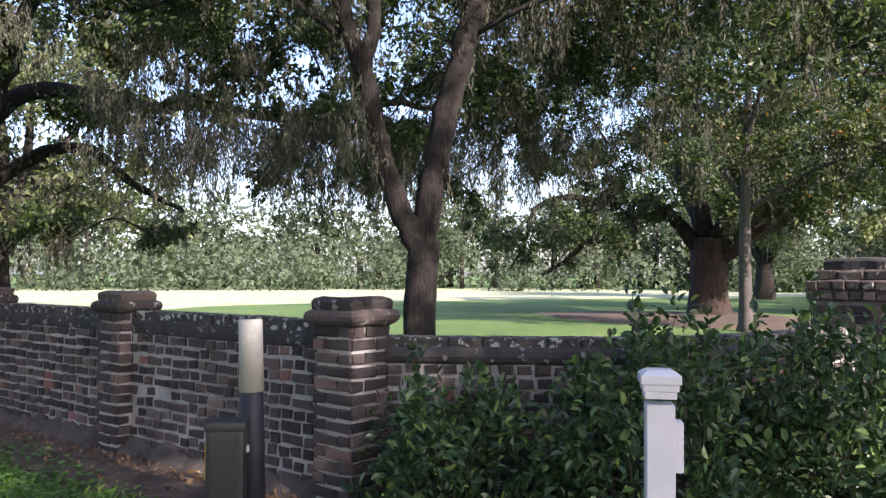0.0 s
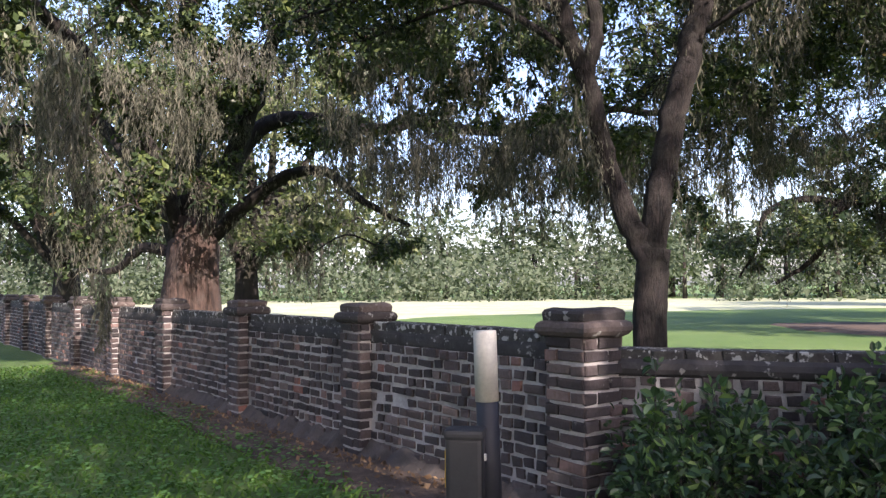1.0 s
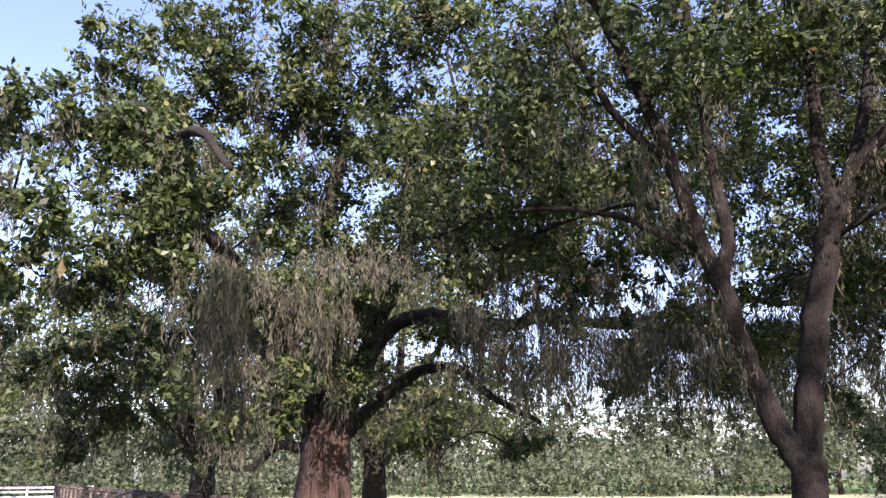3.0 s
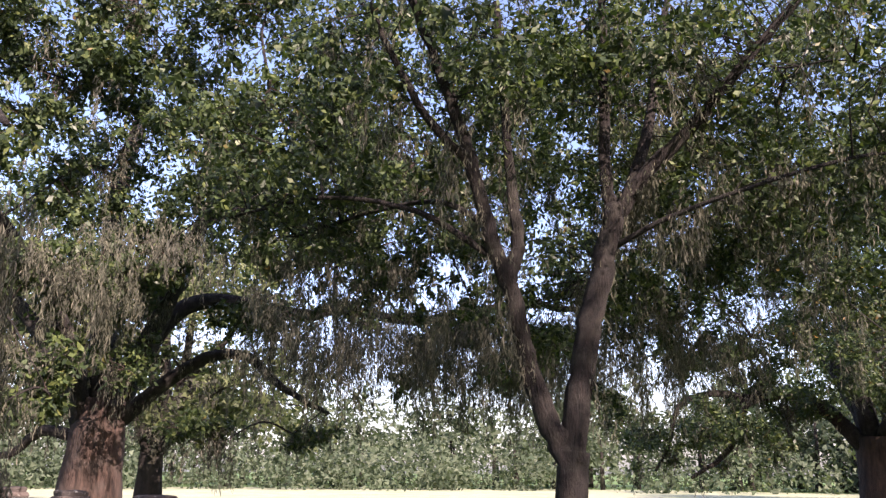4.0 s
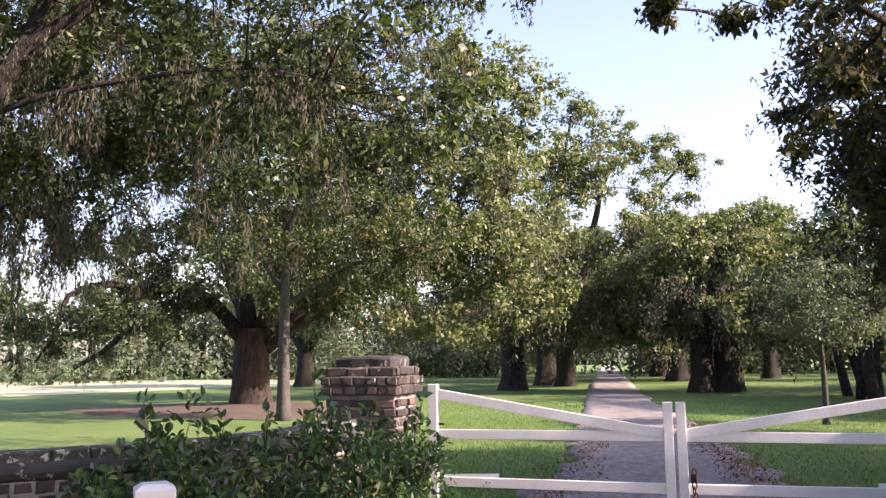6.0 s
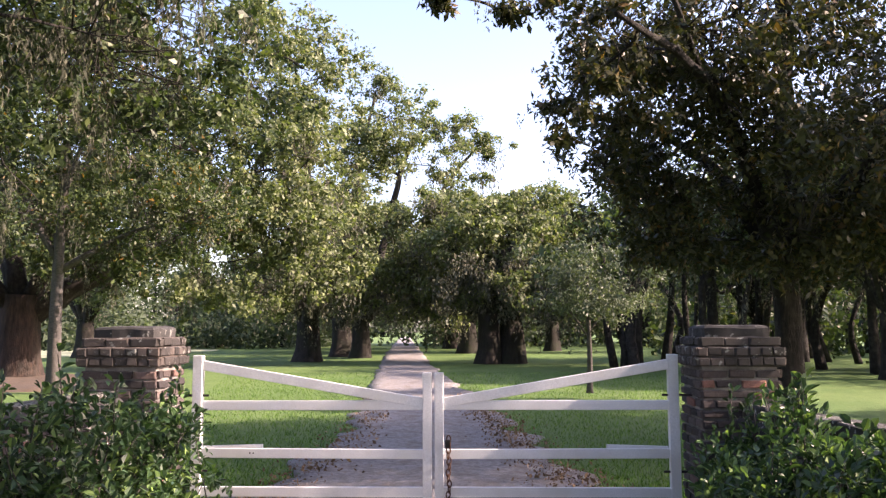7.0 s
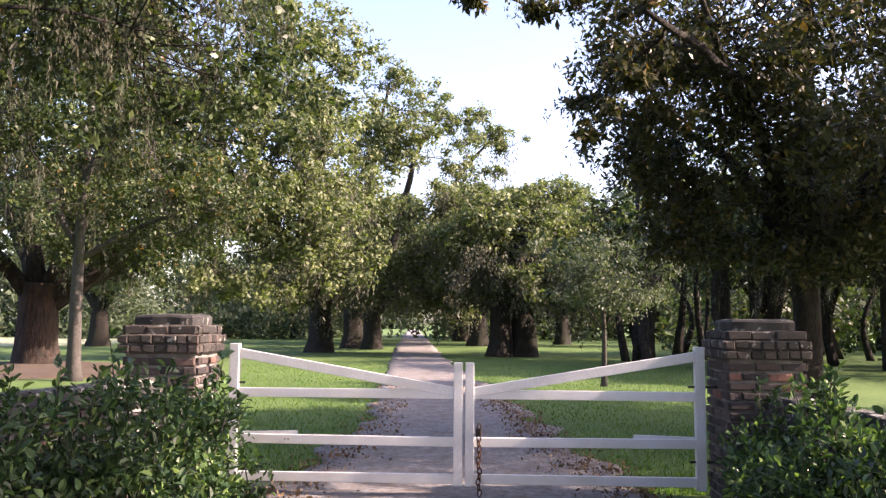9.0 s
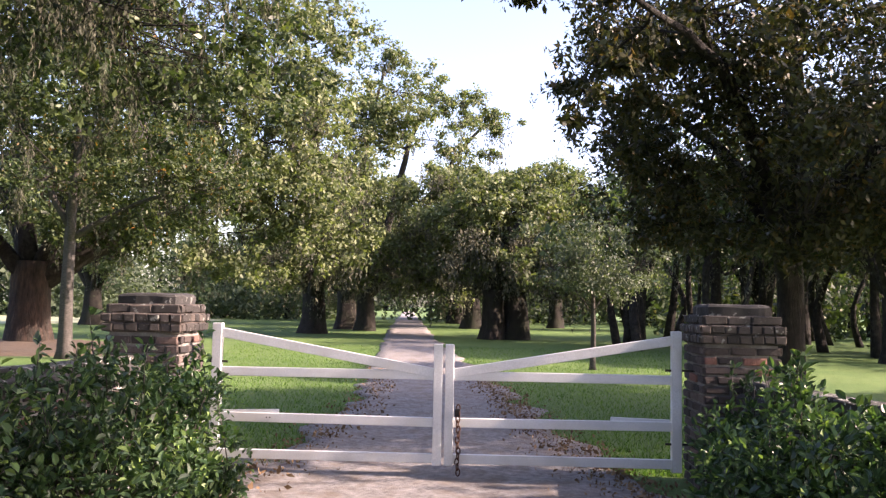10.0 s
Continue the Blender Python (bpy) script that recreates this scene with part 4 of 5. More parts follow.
def tree_a():
    """The forked young oak just behind the wing wall."""
    f = (-5.45, -2.33, 2.03)
    limbs = [
        ([(-5.46, -2.34, 1.66), (-5.57, -2.47, 1.97), (-5.68, -2.59, 2.4), (-5.67, -2.74, 2.92), (-5.7, -2.93, 3.45), (-5.72, -3.12, 3.98), (-5.72, -3.3, 4.52), (-5.77, -3.54, 5.1), (-5.72, -3.84, 5.62), (-5.7, -4.2, 6.3)], 0.108, 0.03),
        ([(-5.68, -2.83, 3.25), (-5.67, -2.73, 3.64), (-5.77, -2.71, 4.15), (-5.9, -2.7, 5.11), (-6.01, -2.68, 6.26)], 0.072, 0.03),
        ([(-5.73, -3.22, 4.28), (-5.83, -3.63, 4.66), (-5.85, -4.05, 5.26), (-5.75, -4.29, 5.54)], 0.045, 0.02),
        ([(-5.45, -2.34, 1.66), (-5.43, -2.25, 2.3), (-5.41, -2.15, 2.8), (-5.39, -1.99, 3.3), (-5.39, -1.84, 3.76), (-5.37, -1.75, 4.06)], 0.118, 0.1),
        ([(-5.39, -1.75, 3.95), (-5.46, -1.79, 4.31), (-5.46, -1.77, 5.09), (-5.44, -1.76, 6.03), (-5.44, -1.75, 7.0)], 0.072, 0.03),
        ([(-5.37, -1.77, 3.95), (-5.34, -1.53, 4.34), (-5.34, -1.26, 5.03), (-5.37, -1.03, 5.76), (-5.37, -0.76, 6.83)], 0.072, 0.03),
        ([(-5.37, -1.77, 3.95), (-5.13, -1.6, 4.36), (-4.72, -1.4, 4.74), (-4.31, -1.22, 5.19), (-3.84, -1.04, 5.67), (-3.3, -0.9, 6.2)], 0.08, 0.03),
        ([(-5.36, -1.82, 3.65), (-4.81, -1.73, 3.8), (-4.05, -1.6, 3.9), (-3.29, -1.3, 4.0), (-2.9, -0.6, 4.1)], 0.028, 0.01),
        ([(-5.7, -2.9, 3.4), (-6.2, -3.5, 3.9), (-6.9, -4.1, 4.1), (-7.7, -4.7, 4.0)], 0.035, 0.012),
        ([(-5.7, -3.0, 3.7), (-6.6, -3.0, 4.2), (-7.6, -3.2, 4.3), (-8.6, -3.6, 4.2)], 0.035, 0.012),
    ]
    shells = [((-5.6, -2.4, 6.8), (2.8, 2.8, 1.5), 200, 0.34), ((-7.0, -4.0, 4.9), (2.2, 1.8, 1.1), 90, 0.28), ((-3.6, -0.7, 5.0), (1.7, 1.6, 1.3), 120, 0.32), ((-3.1, 0.5, 3.9), (1.5, 1.4, 1.1), 84, 0.3), ((-8.3, -3.6, 4.6), (1.4, 1.1, 0.7), 80, 0.3), ((-5.3, -2.0, 5.0), (1.4, 1.4, 0.9), 70, 0.25), ((-2.5, 0.8, 6.2), (1.9, 1.8, 1.3), 96, 0.32), ((-6.6, -1.2, 3.6), (1.2, 1.0, 0.8), 40, 0.24), ((-6.8, 0.6, 5.4), (2.0, 1.6, 1.7), 130, 0.34), ((-4.6, 1.5, 4.9), (1.6, 1.4, 1.5), 110, 0.32), ((-6.0, 1.6, 7.4), (2.4, 2.0, 1.2), 90, 0.34)]
    shells += lobes([(-10.2, 0.0, 5.5, 1.0), (-8.7, 0.5, 5.9, 1.0), (-7.4, 1.2, 5.2, 1.0), (-6.2, 1.1, 5.3, 1.0), (-7.4, 1.8, 4.1, 0.8), (-6.2, 1.5, 4.5, 0.8), (-8.5, 1.9, 4.0, 0.7), (-10.4, 0.6, 3.9, 0.6), (-11.7, 0.4, 3.9, 0.6), (-7.5, 2.1, 3.3, 0.5), (-9.0, -0.8, 6.9, 1.2), (-7.2, 0.7, 6.6, 1.2), (-5.8, 1.0, 6.5, 1.2), (-8.0, 1.5, 3.7, 0.7), (-7.2, 1.9, 4.2, 0.9), (-6.4, 2.3, 4.7, 0.9), (-6.5, 0.9, 5.1, 0.9), (-6.0, 2.4, 5.8, 1.0), (-6.9, 4.6, 4.6, 0.9), (-7.6, 6.8, 3.9, 0.8), (-11.4, 1.3, 4.0, 0.9), (-9.4, 1.1, 4.2, 0.8), (-7.8, 0.9, 3.5, 0.8), (-10.3, 0.9, 3.0, 0.6), (-8.8, 1.7, 2.8, 0.5), (-10.6, 0.5, 4.8, 0.9), (-7.9, 2.1, 3.2, 0.5)], 46, 1.1, 0.26)
    oak("forked_oak", "young forked oak with dark furrowed bark and hanging moss", ([(-5.5, -2.36, -0.1), (-5.49, -2.37, 1.1), (-5.48, -2.36, 1.4), (-5.47, -2.35, 1.62), (-5.46, -2.33, 1.78)], 0.138, 0.13), limbs, shells, 58, 0.082, LEAF_OAK, BARK_DARK, (260, 0.9, 150, 0.0085), 3, 0.006, twigs=0.9, moss_spread=0.075, boughs=0.018, curtains=(((-11.6, -0.3, 3.7), (1.0, 1.0, 0.3), 60), ((-10.2, 0.5, 3.5), (0.9, 0.9, 0.3), 60), ((-7.0, 1.2, 3.3), (1.0, 1.0, 0.4), 50), ((-9.0, -2.6, 3.9), (1.6, 1.4, 0.4), 40)))


def tree_b():
    limbs = [
        ([(-15.9, 21.6, 2.2), (-16.83, 21.06, 3.61), (-17.61, 19.99, 4.4), (-18.58, 18.73, 4.2), (-18.7, 18.03, 3.11), (-18.79, 17.33, 2.27), (-19.4, 16.21, 1.48)], 0.3, 0.06),
        ([(-18.5, 18.8, 4.2), (-19.29, 17.58, 4.4), (-19.92, 16.43, 3.91), (-20.2, 16.19, 2.69), (-20.61, 15.83, 1.69)], 0.15, 0.04),
        ([(-15.6, 21.8, 2.2), (-13.94, 22.03, 3.28), (-12.32, 22.21, 4.15), (-10.15, 21.97, 4.9)], 0.47, 0.24),
        ([(-15.72, 21.69, 2.5), (-16.15, 21.46, 4.96), (-16.34, 21.35, 7.48), (-15.73, 21.69, 10.5)], 0.39, 0.12),
        ([(-15.8, 21.7, 2.6), (-17.5, 22.5, 5.5), (-19.5, 23.0, 8.0)], 0.31, 0.10),
        ([(-15.6, 21.7, 2.6), (-13.5, 20.5, 6.0), (-11.5, 19.0, 8.5)], 0.33, 0.10),
    ]
    shells = [((-15.5, 21, 11), (6, 5, 3.5), 130, 0.8), ((-11, 20, 8.0), (4.2, 4, 2.6), 110, 0.75), ((-19.5, 19, 8.0), (4, 4, 2.4), 90, 0.75), ((-18.8, 17.0, 3.0), (2.2, 1.8, 1.5), 46, 0.45), ((-21, 16, 3.0), (1.8, 1.6, 1.6), 36, 0.45), ((-9.5, 21, 5.2), (2.6, 2.2, 1.4), 60, 0.6), ((-16.0, 23.5, 6.2), (6.0, 3.0, 2.0), 130, 0.7), ((-13.5, 19.0, 5.2), (3.0, 2.2, 1.2), 70, 0.55), ((-17.6, 19.4, 4.0), (1.8, 1.5, 0.8), 44, 0.4), ((-13.0, 20.0, 4.0), (2.4, 1.6, 0.9), 56, 0.45), ((-18.6, 18.2, 5.2), (2.2, 1.8, 0.9), 50, 0.45)]
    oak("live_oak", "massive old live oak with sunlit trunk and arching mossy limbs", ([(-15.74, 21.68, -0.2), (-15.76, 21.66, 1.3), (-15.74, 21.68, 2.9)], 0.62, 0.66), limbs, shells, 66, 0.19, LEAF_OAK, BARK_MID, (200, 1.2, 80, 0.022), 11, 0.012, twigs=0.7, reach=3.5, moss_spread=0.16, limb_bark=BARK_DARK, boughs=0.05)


def tree_c():
    limbs = [
        ([(-19.85, -3.1, 2.3), (-19.84, -3.2, 5.65), (-19.85, -3.23, 7.82), (-19.77, -2.84, 10.5)], 0.34, 0.14),
        ([(-19.75, -2.9, 2.4), (-19.6, -2.4, 3.97), (-18.55, -2.12, 5.45), (-17.44, -1.9, 6.81), (-16.25, -1.49, 9.0)], 0.29, 0.10),
        ([(-19.75, -2.8, 2.9), (-19.51, -1.84, 5.0), (-18.71, -0.94, 5.42), (-17.66, 0.36, 5.05), (-16.66, 1.3, 5.15), (-15.2, 2.3, 4.8), (-13.2, 3.6, 5.0), (-11.5, 4.6, 4.6)], 0.23, 0.05),
        ([(-19.72, -2.7, 2.6), (-18.44, -1.74, 3.72), (-17.12, -0.97, 4.0), (-15.84, -0.47, 3.2), (-15.3, 0.3, 2.7)], 0.18, 0.04),
        ([(-19.93, -3.5, 2.3), (-20.52, -4.13, 2.4), (-21.08, -4.6, 1.9), (-21.3, -5.4, 1.9)], 0.15, 0.05),
        ([(-19.9, -3.4, 2.5), (-19.03, -4.29, 4.75), (-18.18, -5.59, 6.19), (-17.24, -6.51, 6.73), (-14.5, -7.4, 6.9), (-11.5, -7.0, 6.4), (-9.6, -6.6, 5.2)], 0.24, 0.04),
        ([(-19.9, -3.2, 2.6), (-21.5, -5.0, 5.5), (-22.5, -8.0, 7.0)], 0.24, 0.07),
        ([(-17.4, -1.9, 6.8), (-14.5, -2.0, 6.6), (-12.0, -2.6, 6.0), (-10.4, -3.2, 5.2)], 0.11, 0.03),
    ]
    crown = [(-12.5, -8.0, 5.6, 1.2), (-12.8, -8.5, 4.5, 0.9), (-13.0, -7.5, 4.6, 1.0), (-13.2, -7.2, 6.1, 1.2), (-13.6, -9.2, 7.0, 1.1), (-13.7, -7.9, 7.3, 1.3), (-15.3, -6.0, 4.3, 1.1), (-16.8, -4.5, 5.0, 1.2), (-17.4, -3.2, 5.2, 1.1), (-14.2, -5.3, 3.0, 0.7), (-13.5, -5.9, 2.4, 0.55), (-17.7, -3.1, 3.7, 0.8), (-15.8, -6.7, 8.0, 1.4), (-16.3, -5.2, 8.9, 1.5), (-17.0, -3.6, 8.4, 1.4), (-17.4, -4.5, 7.2, 1.1), (-16.4, -2.2, 9.3, 1.6), (-15.7, -2.1, 7.3, 1.4), (-15.0, -0.7, 8.6, 1.4), (-13.6, -1.7, 6.3, 1.1), (-16.1, -2.8, 6.2, 1.0)]
    crown += [(-15.9, -1.4, 4.6, 0.8), (-15.7, -0.5, 4.7, 0.7), (-14.4, 0.1, 4.5, 0.7), (-13.6, -1.0, 5.3, 0.9), (-12.4, -0.5, 5.3, 1.0), (-12.1, -0.4, 6.7, 1.2), (-13.3, 0.9, 3.6, 0.7), (-12.2, 1.0, 4.2, 0.8), (-16.4, -1.3, 2.4, 0.5), (-16.6, -2.2, 2.5, 0.6), (-16.0, 0.1, 2.4, 0.5)]
    crown += [(-17.1, -10.8, 8.0, 1.0), (-19.5, -10.8, 6.4, 0.8), (-19.9, -11.2, 4.9, 1.0), (-18.6, -9.7, 4.0, 0.8), (-17.2, -8.5, 3.5, 0.9), (-15.8, -7.6, 3.9, 0.9), (-17.1, -7.4, 2.6, 0.6), (-18.5, -8.5, 2.2, 0.6), (-16.0, -9.9, 6.7, 0.8)]
    crown += [(-15.2, -7.5, 9.3, 1.3), (-15.3, -6.1, 10.2, 1.4), (-15.3, -3.9, 10.5, 1.5), (-14.3, -2.1, 10.7, 1.6), (-14.0, -2.0, 7.9, 1.2), (-12.7, -1.2, 7.1, 1.1), (-15.6, -2.3, 6.9, 1.0), (-11.8, -0.6, 5.1, 0.9), (-11.9, -1.1, 9.0, 1.5), (-10.4, -0.9, 6.2, 0.9)]
    shells = lobes(crown, 52, 1.2, 0.3)
    shells += [((-19.5, -3, 12), (5, 5, 2.4), 90, 0.8), ((-22.5, -7, 7.5), (3.5, 3, 2.2), 70, 0.7), ((-20.0, 3.0, 8.5), (4.5, 3.5, 2.6), 120, 0.75), ((-13.5, 3.5, 7.6), (2.8, 2.4, 1.7), 120, 0.5), ((-11.5, 5.0, 5.8), (2.2, 2.0, 1.3), 80, 0.42), ((-10.0, 2.2, 9.0), (2.4, 2.2, 1.4), 80, 0.45), ((-19.8, -3.1, 8.0), (2.4, 2.4, 2.4), 70, 0.6)]
    oak("live_oak", "huge live oak with reddish trunk and moss-draped limbs behind the wall", ([(-19.84, -3.13, -0.2), (-19.84, -3.12, 1.6), (-19.82, -3.05, 3.1)], 0.72, 0.5), limbs, shells, 44, 0.135, LEAF_OAK, BARK_RED_LIT, (330, 1.15, 150, 0.014), 17, 0.009, flare=0.25, curtains=(((-13.5, -1.0, 3.7), (1.8, 1.0, 0.5), 80), ((-11.0, 0.4, 3.6), (1.5, 1.2, 0.4), 90), ((-9.6, 2.4, 3.7), (1.6, 1.4, 0.5), 60), ((-15.5, -4.5, 5.0), (2.5, 1.6, 1.0), 60)), twigs=0.6, moss_spread=0.12, limb_bark=BARK_DARK, slim=0.52)


def hanging_strand():
    rng = np.random.default_rng(8)
    t = thing("hanging_moss", "long grey-green moss swags hanging before the wall", "moss", (0, 0, 0))
    tops = np.array([(-9.25, -6.45, z) for z in (4.4, 3.9, 3.4)] + [(-9.6, -6.7, 3.9), (-9.9, -6.6, 4.2), (-10.3, -6.8, 4.0), (-9.2, -6.3, 2.6)])
    part("swag", quads("swag", moss_quads(rng, tops, np.array([1.7, 1.9, 1.6, 1.6, 1.5, 1.6, 1.2]), 400, 0.012, 0.1), MOSS), None, t)
    part("tip", quads("tip", moss_quads(rng, np.array([(-9.2, -6.2, 1.6)]), np.array([1.35]), 420, 0.01, 0.03), MOSS), None, t)


def tree_d():
    limbs = [([(-10.6, 14.1, 3.0), (-10.3, 13.6, 5.0), (-9.6, 13.2, 6.5)], 0.12, 0.05), ([(-10.6, 14.1, 3.4), (-11.5, 13.8, 5.2), (-12.0, 13.4, 7.0)], 0.1, 0.04), ([(-10.6, 14.1, 4.0), (-10.5, 14.2, 7.0), (-10.3, 14.2, 9.0)], 0.12, 0.04), ([(-10.6, 14.1, 3.2), (-9.0, 14.5, 4.2), (-7.6, 14.6, 4.6)], 0.09, 0.03)]
    shells = [((-10.4, 13.6, 7.6), (3.0, 2.6, 2.8), 190, 0.5), ((-8.2, 14.0, 5.0), (2.2, 2.0, 1.9), 130, 0.45), ((-11.8, 13.2, 5.2), (1.8, 1.6, 1.3), 60, 0.45), ((-9.2, 13.6, 10.2), (2.2, 2.0, 1.5), 90, 0.5)]
    oak("slim_tree", "slim grey-trunked tree with glossy leaves, some turning orange", ([(-10.6, 14.1, -0.1), (-10.62, 14.1, 1.5), (-10.6, 14.1, 4.2)], 0.19, 0.13), limbs, shells, 60, 0.13, LEAF_YELLOW, BARK_GREY, (40, 0.9, 70, 0.035), 23, 0.015, twigs=0.5)


def tree_r():
    limbs = [([(4.9, 4.9, 2.0), (4.2, 4.0, 3.6), (3.2, 2.6, 4.6), (1.9, 1.2, 4.9)], 0.14, 0.03), ([(3.2, 2.6, 4.6), (2.3, 1.4, 5.6), (1.2, 0.6, 5.3)], 0.04, 0.01), ([(4.9, 4.9, 2.4), (4.0, 5.6, 4.2), (2.9, 6.0, 5.0)], 0.14, 0.03), ([(4.9, 4.9, 2.6), (6.4, 3.4, 4.6), (7.6, 1.8, 6.0)], 0.2, 0.06), ([(4.9, 4.9, 2.8), (5.2, 5.4, 6.0), (5.3, 5.2, 8.5)], 0.22, 0.06), ([(4.9, 4.9, 2.4), (7.4, 6.4, 4.2), (9.6, 7.4, 4.8)], 0.18, 0.05), ([(7.6, 1.8, 6.0), (6.6, 0.6, 5.8), (5.4, 0.2, 5.2)], 0.06, 0.03)]
    shells = [((4.4, 4.2, 5.6), (2.6, 2.6, 2.2), 300, 0.42), ((3.6, 5.0, 3.9), (1.6, 1.6, 1.3), 130, 0.36), ((7.6, 4.0, 6.4), (3.0, 2.4, 2.6), 250, 0.45), ((5.2, 5.0, 8.4), (3.0, 3.0, 1.9), 110, 0.5), ((8.8, 6.6, 4.8), (2.8, 2.4, 1.6), 130, 0.45), *lobes([(0.1, 0.9, 4.95, 0.2), (0.8, 1.4, 5.05, 0.3), (1.3, 1.9, 3.95, 0.35), (1.6, 1.9, 4.35, 0.5), (2.0, 2.4, 4.1, 0.5), (2.3, 2.4, 4.9, 0.8), (2.3, 3.5, 3.6, 0.5), (2.9, 4.0, 3.2, 0.6), (1.7, 1.6, 4.9, 0.55), (3.5, 4.6, 2.7, 0.6)], 40, 0.8, 0.24), ((5.6, 5.0, 3.2), (1.8, 1.4, 0.9), 110, 0.38), ((4.4, 3.6, 2.9), (2.2, 0.9, 0.7), 120, 0.34), ((7.6, 3.4, 3.0), (2.2, 1.2, 0.7), 80, 0.38), ((5.6, 2.6, 4.2), (2.6, 1.8, 1.7), 190, 0.4), ((3.4, 3.6, 5.6), (1.6, 1.6, 1.6), 130, 0.36), ((9.0, 3.0, 4.0), (2.8, 2.4, 1.4), 140, 0.42)]
    oak("evergreen_tree", "dark glossy evergreen tree spreading over the brick pier", ([(4.9, 4.9, -0.1), (4.92, 4.9, 1.3), (4.9, 4.9, 2.9)], 0.21, 0.18), limbs, shells, 46, 0.105, LEAF_MAG, BARK_DARK, (26, 0.45, 60, 0.014), 29, 0.01, twigs=0.6, slim=0.42)


def unseen_shade_oaks():
    """Unseen big oaks beside and behind the drive, added so that their crowns shade the entrance."""
    oak("live_oak", "unseen live oak added beside the drive to shade the entrance", ([(11.0, -6.5, -0.2), (11.0, -6.5, 1.6), (10.8, -6.4, 3.2)], 0.7, 0.6),
        [([(10.8, -6.4, 2.9), (8.8, -5.8, 5.2), (6.0, -4.6, 6.6), (4.4, -3.6, 8.6)], 0.4, 0.06), ([(10.8, -6.4, 3.0), (8.5, -8.0, 6.0), (5.0, -9.0, 7.6)], 0.4, 0.08), ([(10.8, -6.4, 3.0), (11.0, -4.0, 6.0), (9.5, -1.0, 8.0)], 0.4, 0.08)],
        [((8.0, -5.8, 9.6), (5.0, 2.9, 3.2), 340, 0.75), ((4.8, -8.2, 9.4), (4.0, 3.6, 2.6), 260, 0.7), ((11.0, -5.6, 8.0), (3.0, 2.6, 2.4), 190, 0.7), ((11.5, -10, 7.5), (4.5, 4.0, 3.6), 260, 0.75), ((13.0, -5.0, 6.4), (2.6, 2.0, 2.0), 110, 0.75), ((12.5, -0.6, 7.4), (2.5, 1.9, 1.7), 60, 0.6), ((7.5, -3.2, 7.6), (2.4, 1.4, 1.2), 110, 0.6)], 16, 0.3, LEAF_OAK, BARK_MOSSY, (14, 0.5, 60, 0.02), 31, 0.02, twigs=0.4, group="oaks over the entrance")
    oak("live_oak", "tall live oak across the lane from the wall", ([(3.0, -17.0, -0.2), (3.0, -16.9, 1.8), (2.8, -16.5, 3.4)], 0.7, 0.6),
        [([(2.8, -16.5, 3.0), (2.0, -13.0, 6.0), (1.0, -9.5, 7.8)], 0.4, 0.08), ([(2.8, -16.5, 3.0), (-1.0, -14.0, 6.5), (-5.0, -12.0, 8.0)], 0.4, 0.08)],
        [((1.0, -10.4, 8.4), (4.6, 3.6, 2.0), 250, 0.75), ((-5.0, -12.0, 8.0), (4.4, 3.4, 2.2), 230, 0.75), ((3.0, -16.0, 8.5), (5.5, 4.5, 3.0), 230, 0.8)], 14, 0.34, LEAF_OAK, BARK_MOSSY, (0, 1, 1, 1), 37, 0.02, twigs=0.3, group="oaks over the entrance")


def sapling():
    oak("sapling", "small grey-green young tree standing on the lawn", ([(3.3, 14.0, -0.1), (3.32, 14.0, 0.9), (3.3, 14.0, 2.0)], 0.075, 0.05),
        [([(3.3, 14.0, 1.4), (2.7, 13.9, 2.2), (2.2, 13.8, 2.6)], 0.03, 0.01), ([(3.3, 14.0, 1.5), (3.9, 14.0, 2.3), (4.5, 14.1, 2.6)], 0.03, 0.01), ([(3.3, 14.0, 1.9), (3.3, 14.1, 3.1)], 0.04, 0.01)],
        [((3.5, 13.8, 3.0), (1.85, 1.6, 1.15), 150, 0.34)], 64, 0.095, LEAF_SAP, BARK_GREY, (0, 1, 1, 1), 41, 0.008, twigs=0.6)


